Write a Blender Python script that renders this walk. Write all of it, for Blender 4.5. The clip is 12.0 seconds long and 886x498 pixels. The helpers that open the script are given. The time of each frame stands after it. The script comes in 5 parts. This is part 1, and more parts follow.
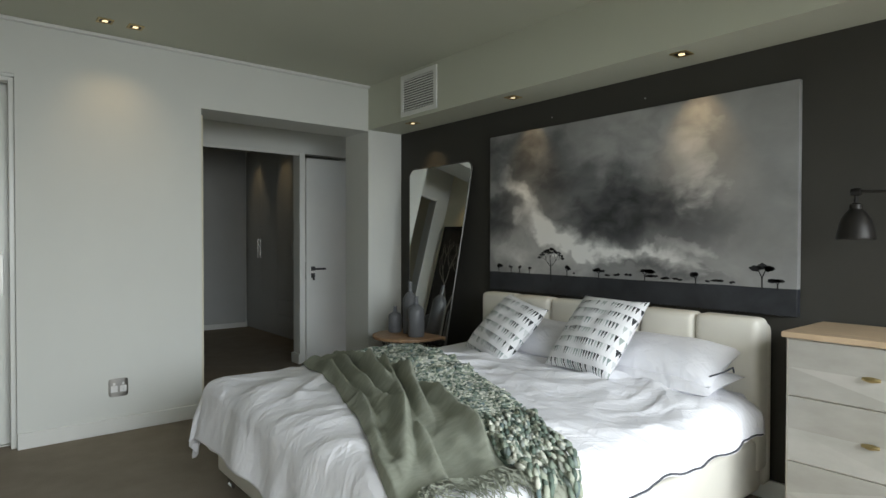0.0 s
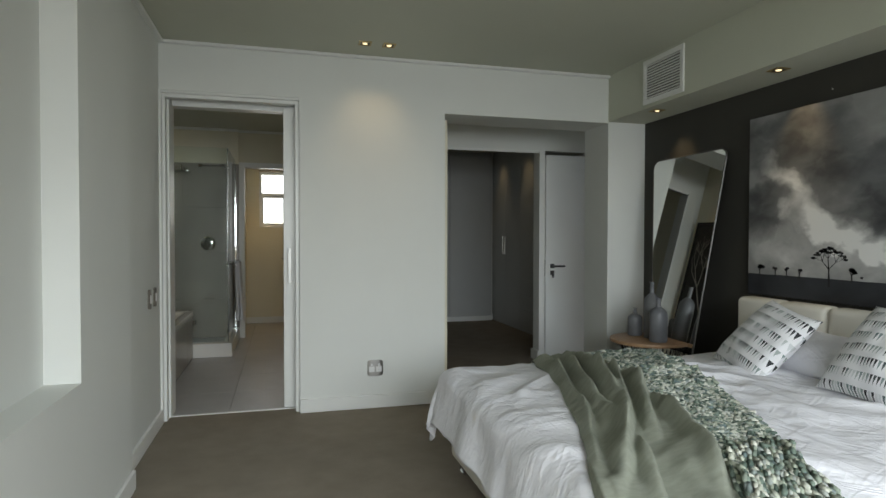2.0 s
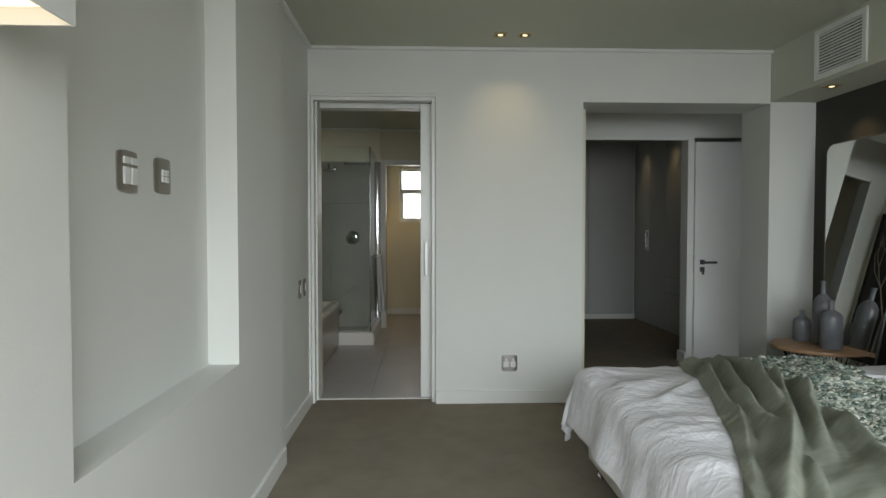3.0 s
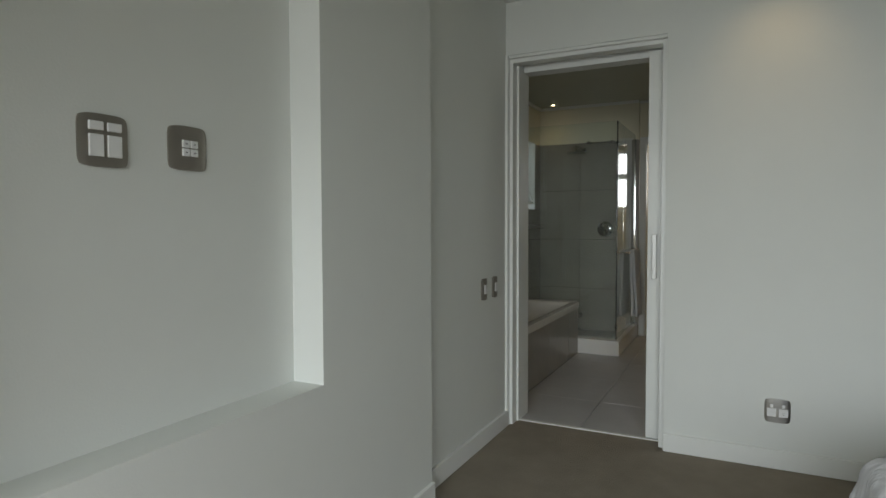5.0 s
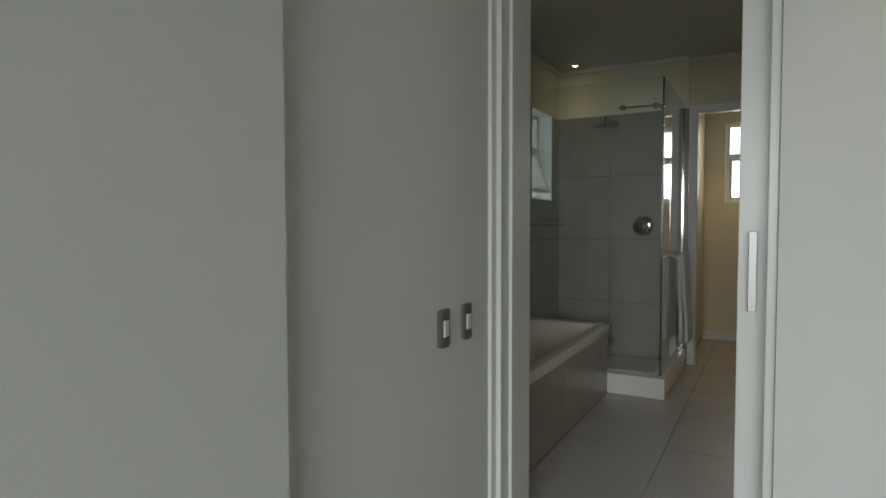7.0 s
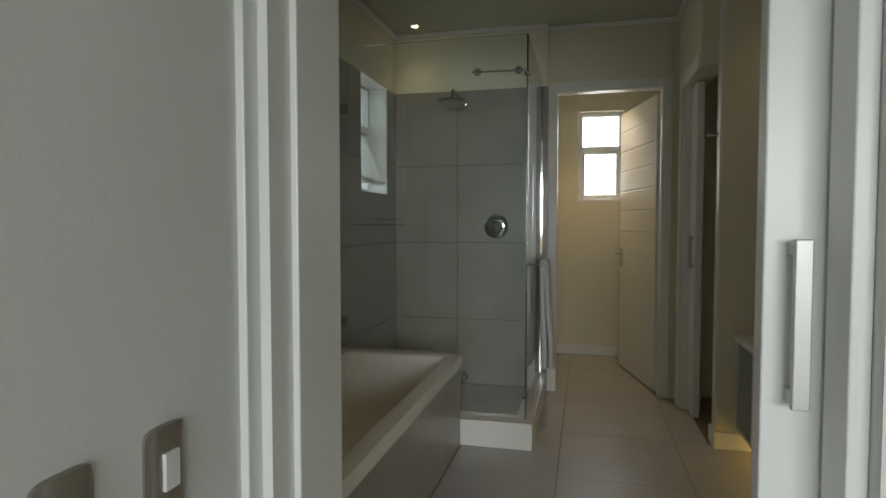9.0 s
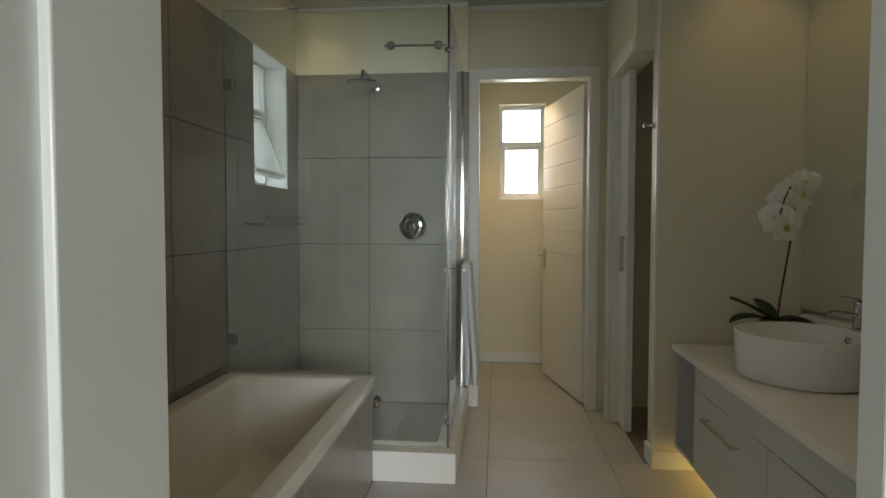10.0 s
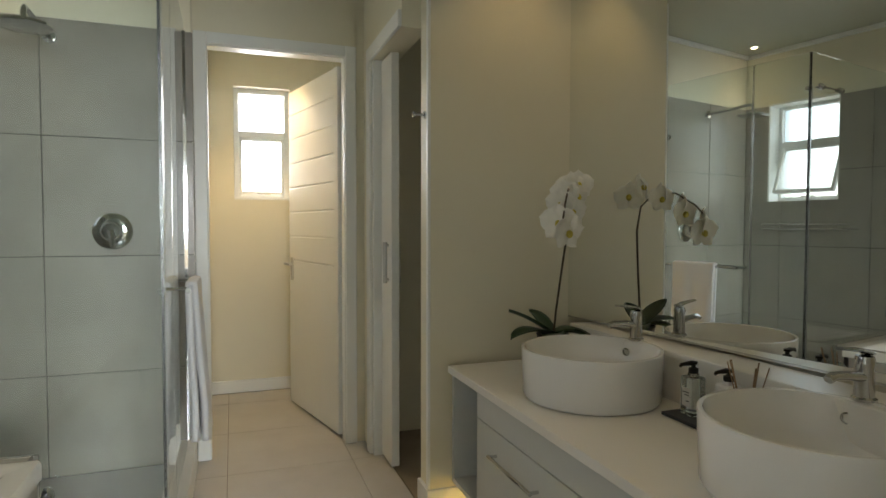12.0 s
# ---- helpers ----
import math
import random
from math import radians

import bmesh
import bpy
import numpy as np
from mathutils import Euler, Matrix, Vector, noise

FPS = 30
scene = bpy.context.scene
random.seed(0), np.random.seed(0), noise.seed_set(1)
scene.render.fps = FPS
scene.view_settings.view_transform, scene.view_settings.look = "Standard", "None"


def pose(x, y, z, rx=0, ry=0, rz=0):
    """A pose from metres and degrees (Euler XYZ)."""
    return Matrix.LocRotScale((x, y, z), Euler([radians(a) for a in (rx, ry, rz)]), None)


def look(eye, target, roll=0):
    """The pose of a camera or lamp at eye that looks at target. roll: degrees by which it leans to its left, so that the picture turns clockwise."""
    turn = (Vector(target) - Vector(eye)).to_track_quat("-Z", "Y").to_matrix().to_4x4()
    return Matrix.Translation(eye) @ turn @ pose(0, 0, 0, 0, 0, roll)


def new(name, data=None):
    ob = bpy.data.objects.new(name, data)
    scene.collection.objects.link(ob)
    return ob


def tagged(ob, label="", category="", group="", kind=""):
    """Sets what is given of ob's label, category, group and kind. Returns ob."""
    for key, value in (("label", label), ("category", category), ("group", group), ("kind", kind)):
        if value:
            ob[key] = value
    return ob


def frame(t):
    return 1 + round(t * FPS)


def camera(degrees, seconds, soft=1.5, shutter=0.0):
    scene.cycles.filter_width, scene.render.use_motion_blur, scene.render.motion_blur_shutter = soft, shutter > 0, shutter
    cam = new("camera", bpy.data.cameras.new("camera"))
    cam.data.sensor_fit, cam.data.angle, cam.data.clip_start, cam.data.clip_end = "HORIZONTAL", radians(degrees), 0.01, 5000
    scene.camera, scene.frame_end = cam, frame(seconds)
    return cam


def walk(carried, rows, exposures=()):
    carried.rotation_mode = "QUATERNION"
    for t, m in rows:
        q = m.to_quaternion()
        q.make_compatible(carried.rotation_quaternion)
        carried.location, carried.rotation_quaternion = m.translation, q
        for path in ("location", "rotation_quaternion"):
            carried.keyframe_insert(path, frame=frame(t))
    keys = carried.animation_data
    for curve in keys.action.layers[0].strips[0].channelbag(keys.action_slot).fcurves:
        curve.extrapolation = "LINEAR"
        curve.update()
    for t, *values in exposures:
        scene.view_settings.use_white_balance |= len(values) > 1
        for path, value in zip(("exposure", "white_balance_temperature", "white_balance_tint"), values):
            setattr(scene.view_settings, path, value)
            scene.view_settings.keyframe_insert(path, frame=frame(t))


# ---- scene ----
cam = camera(73.8, 12.0)
PATH = [
    (0, (-0.223, -4.278, 1.245), (1.04, -2.728, 1.215), 0.1),
    (0.5, (-0.205, -4.27, 1.236), (0.93, -2.624, 1.209), 0.2),
    (1, (-0.182, -4.275, 1.238), (0.784, -2.524, 1.206), 0.2),
    (1.5, (-0.14, -4.273, 1.245), (0.616, -2.421, 1.209), 0.2),
    (2, (-0.096, -4.265, 1.245), (0.429, -2.336, 1.204), 0.1),
    (2.5, (-0.098, -4.231, 1.239), (0.192, -2.253, 1.19), 0.1),
    (3, (-0.075, -4.218, 1.238), (-0.005, -2.22, 1.179), 0.0),
    (3.5, (0.05, -4.129, 1.238), (-0.169, -2.143, 1.168), -0.1),
    (3.7, (0.125, -4.058, 1.244), (-0.238, -2.093, 1.173), -0.2),
    (5.5, (0.388, -2.988, 1.21), (-0.575, -1.238, 1.116), -0.1),
    (6, (0.273, -2.633, 1.207), (-0.718, -0.899, 1.106), -0.1),
    (6.5, (0.137, -2.243, 1.191), (-0.879, -0.523, 1.102), -0.1),
    (8.3, (-0.274, -1.231, 1.182), (-0.915, 0.661, 1.092), -0.2),
    (8.5, (-0.295, -1.1, 1.187), (-0.883, 0.81, 1.097), -0.1),
    (9, (-0.346, -0.842, 1.182), (-0.815, 1.1, 1.096), -0.0),
    (9.5, (-0.391, -0.583, 1.178), (-0.747, 1.383, 1.089), -0.0),
    (10, (-0.424, -0.412, 1.176), (-0.607, 1.578, 1.091), 0.1),
    (10.5, (-0.437, -0.249, 1.174), (-0.436, 1.749, 1.093), 0.1),
    (11, (-0.444, -0.091, 1.184), (-0.244, 1.898, 1.105), 0.0),
    (11.5, (-0.449, 0.041, 1.181), (-0.009, 1.99, 1.103), 0.0),
    (12, (-0.433, 0.17, 1.184), (0.24, 2.052, 1.11), 0.1),
]
walk(cam, [(t, look(eye, target, roll)) for t, eye, target, roll in PATH],
     exposures=[(0.0, -0.14), (3.0, -0.12), (5.5, -0.36), (6.5, -0.22), (8.5, 0.1), (9.5, 0.55), (10.0, 0.88), (10.5, 1.3), (11.5, 1.55), (12.0, 1.6)])

# ---------------------------------------------------------------- world and large lights
world = bpy.data.worlds.new("world")
scene.world = world
world.use_nodes = True
wn, wl = world.node_tree.nodes, world.node_tree.links
sky = wn.new("ShaderNodeTexSky")
sky.sky_type = "NISHITA"
sky.sun_disc = False
sky.sun_elevation = radians(50)
sky.sun_rotation = radians(160)
wl.new(sky.outputs[0], wn["Background"].inputs[0])
wn["Background"].inputs[1].default_value = 0.12


def sun_lamp(direction, strength):
    data = bpy.data.lights.new("sun", "SUN")
    data.energy, data.angle, data.color = strength, radians(15), (1.0, 0.96, 0.9)
    ob = new("sun", data)
    ob.matrix_world = look((0, 0, 20), (direction[0], direction[1], 20 + direction[2]))
    return ob


def area_lamp(name, eye, target, sx, sy, power, color=(1, 1, 1), spread=180):
    data = bpy.data.lights.new(name, "AREA")
    data.shape, data.size, data.size_y, data.energy, data.color, data.spread = "RECTANGLE", sx, sy, power, color, radians(spread)
    ob = new(name, data)
    ob.matrix_world = look(eye, target)
    return ob


def spot_lamp(name, eye, target, power, degrees, color, blend=0.7, radius=0.025):
    data = bpy.data.lights.new(name, "SPOT")
    data.energy, data.spot_size, data.spot_blend, data.color, data.shadow_soft_size = power, radians(degrees), blend, color, radius
    ob = new(name, data)
    ob.matrix_world = look(eye, target)
    return ob


WARM = (1.0, 0.72, 0.38)
sun_lamp((0.55, -0.75, -0.9), 1.0)
# daylight in the window openings
area_lamp("daylight_bedroom", (0.9, -5.85, 1.55), (0.9, -3.2, -0.8), 3.1, 1.5, 114, (0.94, 1.0, 1.03), 122)
area_lamp("daylight_bath", (-2.0, 1.33, 1.76), (0, 1.33, 1.6), 0.58, 0.7, 1.0, (1.0, 0.99, 0.95))
area_lamp("daylight_shower", (-2.0, 2.87, 1.76), (0, 2.87, 1.6), 0.44, 0.7, 0.6, (1.0, 0.99, 0.95))
area_lamp("daylight_wc", (-0.22, 4.86, 1.78), (-0.22, 0, 1.5), 0.4, 0.8, 3.6, (1.0, 0.99, 0.97))

# ---------------------------------------------------------------- materials


def material(name):
    m = bpy.data.materials.new(name)
    m.use_nodes = True
    n, l = m.node_tree.nodes, m.node_tree.links
    return m, n, l, n["Principled BSDF"]


def ramp(n, l, fac, stops):
    r = n.new("ShaderNodeValToRGB")
    e = r.color_ramp.elements
    while len(e) < len(stops):
        e.new(0.5)
    for k, (p, c) in enumerate(stops):
        e[k].position, e[k].color = p, (*c, 1)
    l.new(fac, r.inputs[0])
    return r.outputs[0]


def noise_node(n, l, scale, detail=4, rough=0.55, coords="Object", stretch=(1, 1, 1)):
    tc, mp, t = n.new("ShaderNodeTexCoord"), n.new("ShaderNodeMapping"), n.new("ShaderNodeTexNoise")
    mp.inputs["Scale"].default_value = stretch
    l.new(tc.outputs[coords], mp.inputs[0])
    l.new(mp.outputs[0], t.inputs[0])
    t.inputs["Scale"].default_value, t.inputs["Detail"].default_value, t.inputs["Roughness"].default_value = scale, detail, rough
    return t.outputs[0]


def plain(name, color, rough=0.5, metal=0.0, vary=0.06, scale=6.0, bump=0.1, bump_scale=120.0, stretch=(1, 1, 1), spec=0.5, coat=0.0):
    m, n, l, b = material(name)
    c = Vector(color)
    big = noise_node(n, l, scale, 5, 0.6, "Object", stretch)
    col = ramp(n, l, big, [(0.3, tuple(c * (1 - vary))), (0.7, tuple(min(1, v) for v in c * (1 + vary)))])
    l.new(col, b.inputs["Base Color"])
    b.inputs["Metallic"].default_value = metal
    b.inputs["Specular IOR Level"].default_value = spec
    b.inputs["Coat Weight"].default_value = coat
    fine = noise_node(n, l, bump_scale, 3, 0.6, "Object", stretch)
    mr = n.new("ShaderNodeMapRange")
    mr.inputs[3].default_value, mr.inputs[4].default_value = max(0.02, rough - 0.06), min(1, rough + 0.06)
    l.new(big, mr.inputs[0])
    l.new(mr.outputs[0], b.inputs["Roughness"])
    if bump:
        bp = n.new("ShaderNodeBump")
        bp.inputs["Strength"].default_value, bp.inputs["Distance"].default_value = bump, 0.004
        l.new(fine, bp.inputs["Height"])
        l.new(bp.outputs[0], b.inputs["Normal"])
    return m


def glowing(name, color, strength):
    m, n, l, b = material(name)
    b.inputs["Base Color"].default_value = (*color, 1)
    b.inputs["Emission Color"].default_value = (*color, 1)
    b.inputs["Emission Strength"].default_value = strength
    return m


def glass_material(name, color, rough=0.0):
    m, n, l, b = material(name)
    b.inputs["Base Color"].default_value = (*color, 1)
    b.inputs["Transmission Weight"].default_value = 1
    b.inputs["Roughness"].default_value = rough
    b.inputs["IOR"].default_value = 1.45
    return m


WALL = plain("wall_paint", (0.74, 0.755, 0.72), 0.62, vary=0.02, scale=1.6, bump=0.12, bump_scale=160)
WALL_WARM = plain("bath_wall_paint", (0.74, 0.70, 0.55), 0.5, vary=0.02, scale=1.6, bump=0.1, bump_scale=160)
# Ceilings and bulkhead: their dim light is put into this darker, yellower colour.
CEILING = plain("dimmed_ceiling_paint", (0.55, 0.565, 0.47), 0.75, vary=0.02, scale=1.2, bump=0.1, bump_scale=140)
DARK = plain("charcoal_wall_paint", (0.05, 0.048, 0.041), 0.72, vary=0.08, scale=2.0, bump=0.12, bump_scale=160, spec=0.3)
TRIM = plain("white_gloss_paint", (0.8, 0.81, 0.78), 0.32, vary=0.02, scale=3, bump=0.03, bump_scale=60)
CARPET = plain("taupe_carpet", (0.29, 0.25, 0.2), 0.95, vary=0.1, scale=5, bump=0.9, bump_scale=420, spec=0.1)
CHROME = plain("chrome", (0.6, 0.61, 0.62), 0.07, 1.0, vary=0.02, bump=0)
SATIN = plain("satin_nickel", (0.55, 0.55, 0.53), 0.4, 0.5, vary=0.04, bump=0.03)
DARKSTEEL = plain("dark_steel", (0.1, 0.1, 0.1), 0.35, 0.9, vary=0.05, bump=0.03)
STEEL = plain("brushed_steel", (0.55, 0.54, 0.52), 0.34, 1.0, vary=0.05, bump=0.05, bump_scale=200, stretch=(1, 1, 12))
PLATE = plain("pewter_switch_plate", (0.3, 0.275, 0.24), 0.35, 0.6, vary=0.06, bump=0.04)
PLASTIC = plain("white_switch_plastic", (0.8, 0.8, 0.79), 0.35, vary=0.02, bump=0)
BLACK = plain("black_metal", (0.022, 0.02, 0.018), 0.4, 0.35, vary=0.15, bump=0.1, spec=0.35)
BRASS = plain("aged_brass", (0.5, 0.4, 0.2), 0.35, 1.0, vary=0.1, bump=0.05)
LINEN = plain("white_cotton", (0.85, 0.85, 0.9), 0.85, vary=0.02, scale=4, bump=0.9, bump_scale=13, stretch=(1, 2.2, 1), spec=0.2)
PIPING = plain("charcoal_piping", (0.07, 0.075, 0.09), 0.8, vary=0.1, bump=0.2)
LEATHER = plain("cream_leather", (0.74, 0.715, 0.64), 0.5, vary=0.03, scale=5, bump=0.2, bump_scale=260)
OLIVE = plain("olive_woven_throw", (0.28, 0.295, 0.24), 0.95, vary=0.12, scale=16, bump=0.9, bump_scale=170, stretch=(1, 3, 1), spec=0.12)
LID_WOOD = plain("oiled_oak", (0.36, 0.22, 0.12), 0.45, vary=0.22, scale=5, bump=0.2, bump_scale=60, stretch=(1, 9, 1))
OAK = plain("pale_oak_top", (0.5, 0.37, 0.24), 0.45, vary=0.16, scale=5, bump=0.15, bump_scale=60, stretch=(9, 1, 1))
GREYCERAMIC = plain("slate_ceramic", (0.14, 0.145, 0.155), 0.35, vary=0.14, scale=14, bump=0.25, bump_scale=90)
CERAMIC = plain("white_glazed_ceramic", (0.83, 0.83, 0.81), 0.1, vary=0.015, bump=0, coat=0.4)
ACRYLIC = plain("white_bath_acrylic", (0.8, 0.78, 0.72), 0.16, vary=0.02, bump=0, coat=0.3)
COUNTER = plain("white_quartz", (0.8, 0.79, 0.75), 0.28, vary=0.004, scale=80, bump=0)
CABINET = plain("grey_lacquer", (0.56, 0.58, 0.56), 0.35, vary=0.02, scale=3, bump=0.02)
CLOSET = plain("grey_wardrobe_lacquer", (0.48, 0.49, 0.48), 0.4, vary=0.03, scale=3, bump=0.02)
TILE = plain("grey_porcelain_wall_tile", (0.305, 0.283, 0.246), 0.3, vary=0.12, scale=3.5, bump=0.06, bump_scale=80)
FLOORTILE = plain("grey_porcelain_floor_tile", (0.48, 0.475, 0.475), 0.36, vary=0.08, scale=3.5, bump=0.06, bump_scale=80)
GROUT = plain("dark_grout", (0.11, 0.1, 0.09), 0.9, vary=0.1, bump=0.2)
FLOORGROUT = plain("pale_floor_grout", (0.24, 0.23, 0.215), 0.9, vary=0.1, bump=0.2)
TOWEL = plain("white_terry_towel", (0.83, 0.83, 0.84), 0.95, vary=0.03, bump=0.8, bump_scale=600, spec=0.1)
LEAF = plain("dark_green_leaf", (0.03, 0.06, 0.028), 0.35, vary=0.25, scale=20, bump=0.1)
STEM = plain("brown_green_stem", (0.07, 0.055, 0.03), 0.6, vary=0.2, scale=30, bump=0.2)
PETAL = plain("white_petal", (0.84, 0.83, 0.76), 0.6, vary=0.03, scale=40, bump=0.1)
YELLOW = plain("yellow_orchid_lip", (0.6, 0.5, 0.08), 0.5, vary=0.2, scale=50, bump=0)
SOIL = plain("black_plant_pot", (0.02, 0.02, 0.022), 0.4, vary=0.2, bump=0.1)
TRAY = plain("dark_slate_tray", (0.03, 0.03, 0.036), 0.5, vary=0.15, bump=0.2)
REED = plain("reed_sticks", (0.33, 0.22, 0.13), 0.8, vary=0.2, bump=0.1)
GLASS = glass_material("clear_glass", (0.9, 0.97, 0.95))
SHOWERGLASS = glass_material("green_tinted_shower_glass", (0.89, 0.95, 0.925))
WINDOWGLASS = glass_material("frosted_window_glass", (0.97, 0.98, 0.98), 0.3)
MIRROR = plain("silvered_mirror", (0.86, 0.88, 0.86), 0.02, 1.0, vary=0.0, bump=0)
MIRROR.node_tree.nodes["Principled BSDF"].inputs["Roughness"].default_value = 0.0
for _link in list(MIRROR.node_tree.links):
    if _link.to_socket.name == "Roughness":
        MIRROR.node_tree.links.remove(_link)
_bsdf = COUNTER.node_tree.nodes["Principled BSDF"]
for _link in list(COUNTER.node_tree.links):
    if _link.to_node == _bsdf:
        COUNTER.node_tree.links.remove(_link)
_bsdf.inputs["Base Color"].default_value = (0.8, 0.785, 0.74, 1)
_bsdf.inputs["Roughness"].default_value = 0.28
BULB = glowing("warm_lamp", (1.0, 0.78, 0.45), 14)
BULB_DIM = glowing("dim_warm_lamp", (1.0, 0.78, 0.45), 1.6)
LEDSTRIP = glowing("amber_led_strip", (1.0, 0.66, 0.16), 9)
SHADEGLOW = glowing("lit_cream_shade_lining", (1.0, 0.85, 0.6), 1.5)



def wrinkled_cotton(name, color):
    """Cotton with long soft creases in two crossing directions and a fine weave."""
    m, n, l, b = material(name)
    b.inputs["Roughness"].default_value = 0.85
    b.inputs["Specular IOR Level"].default_value = 0.2
    tone = noise_node(n, l, 5.0, 4)
    l.new(ramp(n, l, tone, [(0.3, tuple(0.97 * c for c in color)), (0.7, color)]), b.inputs["Base Color"])
    total = None
    for turn_z, scale, stretch, weight in ((35, 3.0, (1, 3.6, 1), 1.0), (-28, 4.2, (1, 3.0, 1), 0.7), (70, 8.0, (1, 2.6, 1), 0.45), (10, 15.0, (1, 2.2, 1), 0.2)):
        tc, mp, t = n.new("ShaderNodeTexCoord"), n.new("ShaderNodeMapping"), n.new("ShaderNodeTexNoise")
        mp.inputs["Rotation"].default_value = (0, 0, radians(turn_z))
        mp2 = n.new("ShaderNodeMapping")
        mp2.inputs["Scale"].default_value = stretch
        l.new(tc.outputs["Object"], mp.inputs[0])
        l.new(mp.outputs[0], mp2.inputs[0])
        l.new(mp2.outputs[0], t.inputs[0])
        t.inputs["Scale"].default_value, t.inputs["Detail"].default_value, t.inputs["Distortion"].default_value = scale, 2.0, 0.7
        off, mag, sharp, w = (n.new("ShaderNodeMath") for _ in range(4))
        off.operation, mag.operation, sharp.operation, w.operation = "SUBTRACT", "ABSOLUTE", "SMOOTH_MIN", "MULTIPLY"
        off.inputs[1].default_value = 0.5
        sharp.inputs[1].default_value, sharp.inputs[2].default_value = 0.13, 0.05
        w.inputs[1].default_value = -6.0 * weight
        l.new(t.outputs[0], off.inputs[0])
        l.new(off.outputs[0], mag.inputs[0])
        l.new(mag.outputs[0], sharp.inputs[0])
        l.new(sharp.outputs[0], w.inputs[0])
        if total is None:
            total = w.outputs[0]
        else:
            add = n.new("ShaderNodeMath")
            l.new(total, add.inputs[0])
            l.new(w.outputs[0], add.inputs[1])
            total = add.outputs[0]
    bp = n.new("ShaderNodeBump")
    bp.inputs["Strength"].default_value, bp.inputs["Distance"].default_value = 0.32, 0.009
    l.new(total, bp.inputs["Height"])
    l.new(bp.outputs[0], b.inputs["Normal"])
    return m


DUVET = wrinkled_cotton("rumpled_white_cotton", (0.85, 0.85, 0.89))

# ---------------------------------------------------------------- mesh helpers


def finish(name, bm, mat, smooth=False):
    me = bpy.data.meshes.new(name)
    bmesh.ops.recalc_face_normals(bm, faces=bm.faces)
    if smooth:
        for f in bm.faces:
            f.smooth = True
    bm.to_mesh(me)
    bm.free()
    me.materials.append(mat)
    if smooth:
        me.set_sharp_from_angle(angle=radians(42))
    return me


def part(name, bm, mat, parent=None, label="", smooth=False):
    ob = new(name, finish(name, bm, mat, smooth))
    if parent is not None:
        ob.parent = parent
    if label:
        ob["label"] = label
    return ob


def thing(name, label, category, group="", at=(0, 0, 0), kind=""):
    ob = new(name)
    ob.empty_display_size = 0.1
    ob.location = at
    return tagged(ob, label, category, group, kind)


def box(bm, x0, x1, y0, y1, z0, z1, bevel=0.0, m=None, seg=2):
    r = bmesh.ops.create_cube(bm, size=1)
    vs = r["verts"]
    bmesh.ops.scale(bm, vec=(x1 - x0, y1 - y0, z1 - z0), verts=vs)
    bmesh.ops.translate(bm, vec=((x0 + x1) / 2, (y0 + y1) / 2, (z0 + z1) / 2), verts=vs)
    if bevel:
        es = list({e for v in vs for e in v.link_edges})
        r = bmesh.ops.bevel(bm, geom=es, offset=bevel, segments=seg, affect="EDGES", profile=0.5)
        vs = list({v for f in r["faces"] for v in f.verts} | {v for v in vs if v.is_valid})
    if m is not None:
        bmesh.ops.transform(bm, matrix=m, verts=vs)
    return bm


def B(*a, **k):
    return box(bmesh.new(), *a, **k)


def lathe(profile, steps=32, bm=None, at=(0, 0, 0), m=None):
    """Turn a profile of (radius, height) about z."""
    bm = bm or bmesh.new()
    rings = []
    for r, z in profile:
        ring = []
        for k in range(steps):
            a = 2 * math.pi * k / steps
            v = Vector((max(r, 1e-4) * math.cos(a), max(r, 1e-4) * math.sin(a), z))
            v = m @ v if m is not None else v + Vector(at)
            ring.append(bm.verts.new(v))
        rings.append(ring)
    for a, b in zip(rings, rings[1:]):
        for k in range(steps):
            bm.faces.new((a[k], a[(k + 1) % steps], b[(k + 1) % steps], b[k]))
    bm.faces.new(rings[0])
    bm.faces.new(rings[-1])
    return bm


def tube(points, radius, steps=8, bm=None, closed=False, flat=1.0):
    """A round bar swept along points; radius is a number or one number a point."""
    bm = bm or bmesh.new()
    pts = [Vector(p) for p in points]
    rs = radius if isinstance(radius, (list, tuple)) else [radius] * len(pts)
    rings, last = [], None
    for k, p in enumerate(pts):
        a, b = pts[k - 1] if (k or closed) else p, pts[(k + 1) % len(pts)] if (k + 1 < len(pts) or closed) else p
        d = (b - a).normalized()
        up = last if last is not None else (Vector((0, 0, 1)) if abs(d.z) < 0.9 else Vector((1, 0, 0)))
        side = d.cross(up).normalized()
        up = side.cross(d).normalized()
        last = up
        rings.append([bm.verts.new(p + rs[k] * (math.cos(2 * math.pi * q / steps) * side + flat * math.sin(2 * math.pi * q / steps) * up)) for q in range(steps)])
    pairs = list(zip(rings, rings[1:])) + ([(rings[-1], rings[0])] if closed else [])
    for a, b in pairs:
        for q in range(steps):
            bm.faces.new((a[q], a[(q + 1) % steps], b[(q + 1) % steps], b[q]))
    if not closed:
        bm.faces.new(rings[0])
        bm.faces.new(rings[-1])
    return bm


def sheet(fn, nu, nv, bm=None):
    """A grid of fn(u, v), u and v from 0 to 1."""
    bm = bm or bmesh.new()
    vs = [[bm.verts.new(fn(u / nu, v / nv)) for v in range(nv + 1)] for u in range(nu + 1)]
    for u in range(nu):
        for v in range(nv):
            bm.faces.new((vs[u][v], vs[u + 1][v], vs[u + 1][v + 1], vs[u][v + 1]))
    return bm


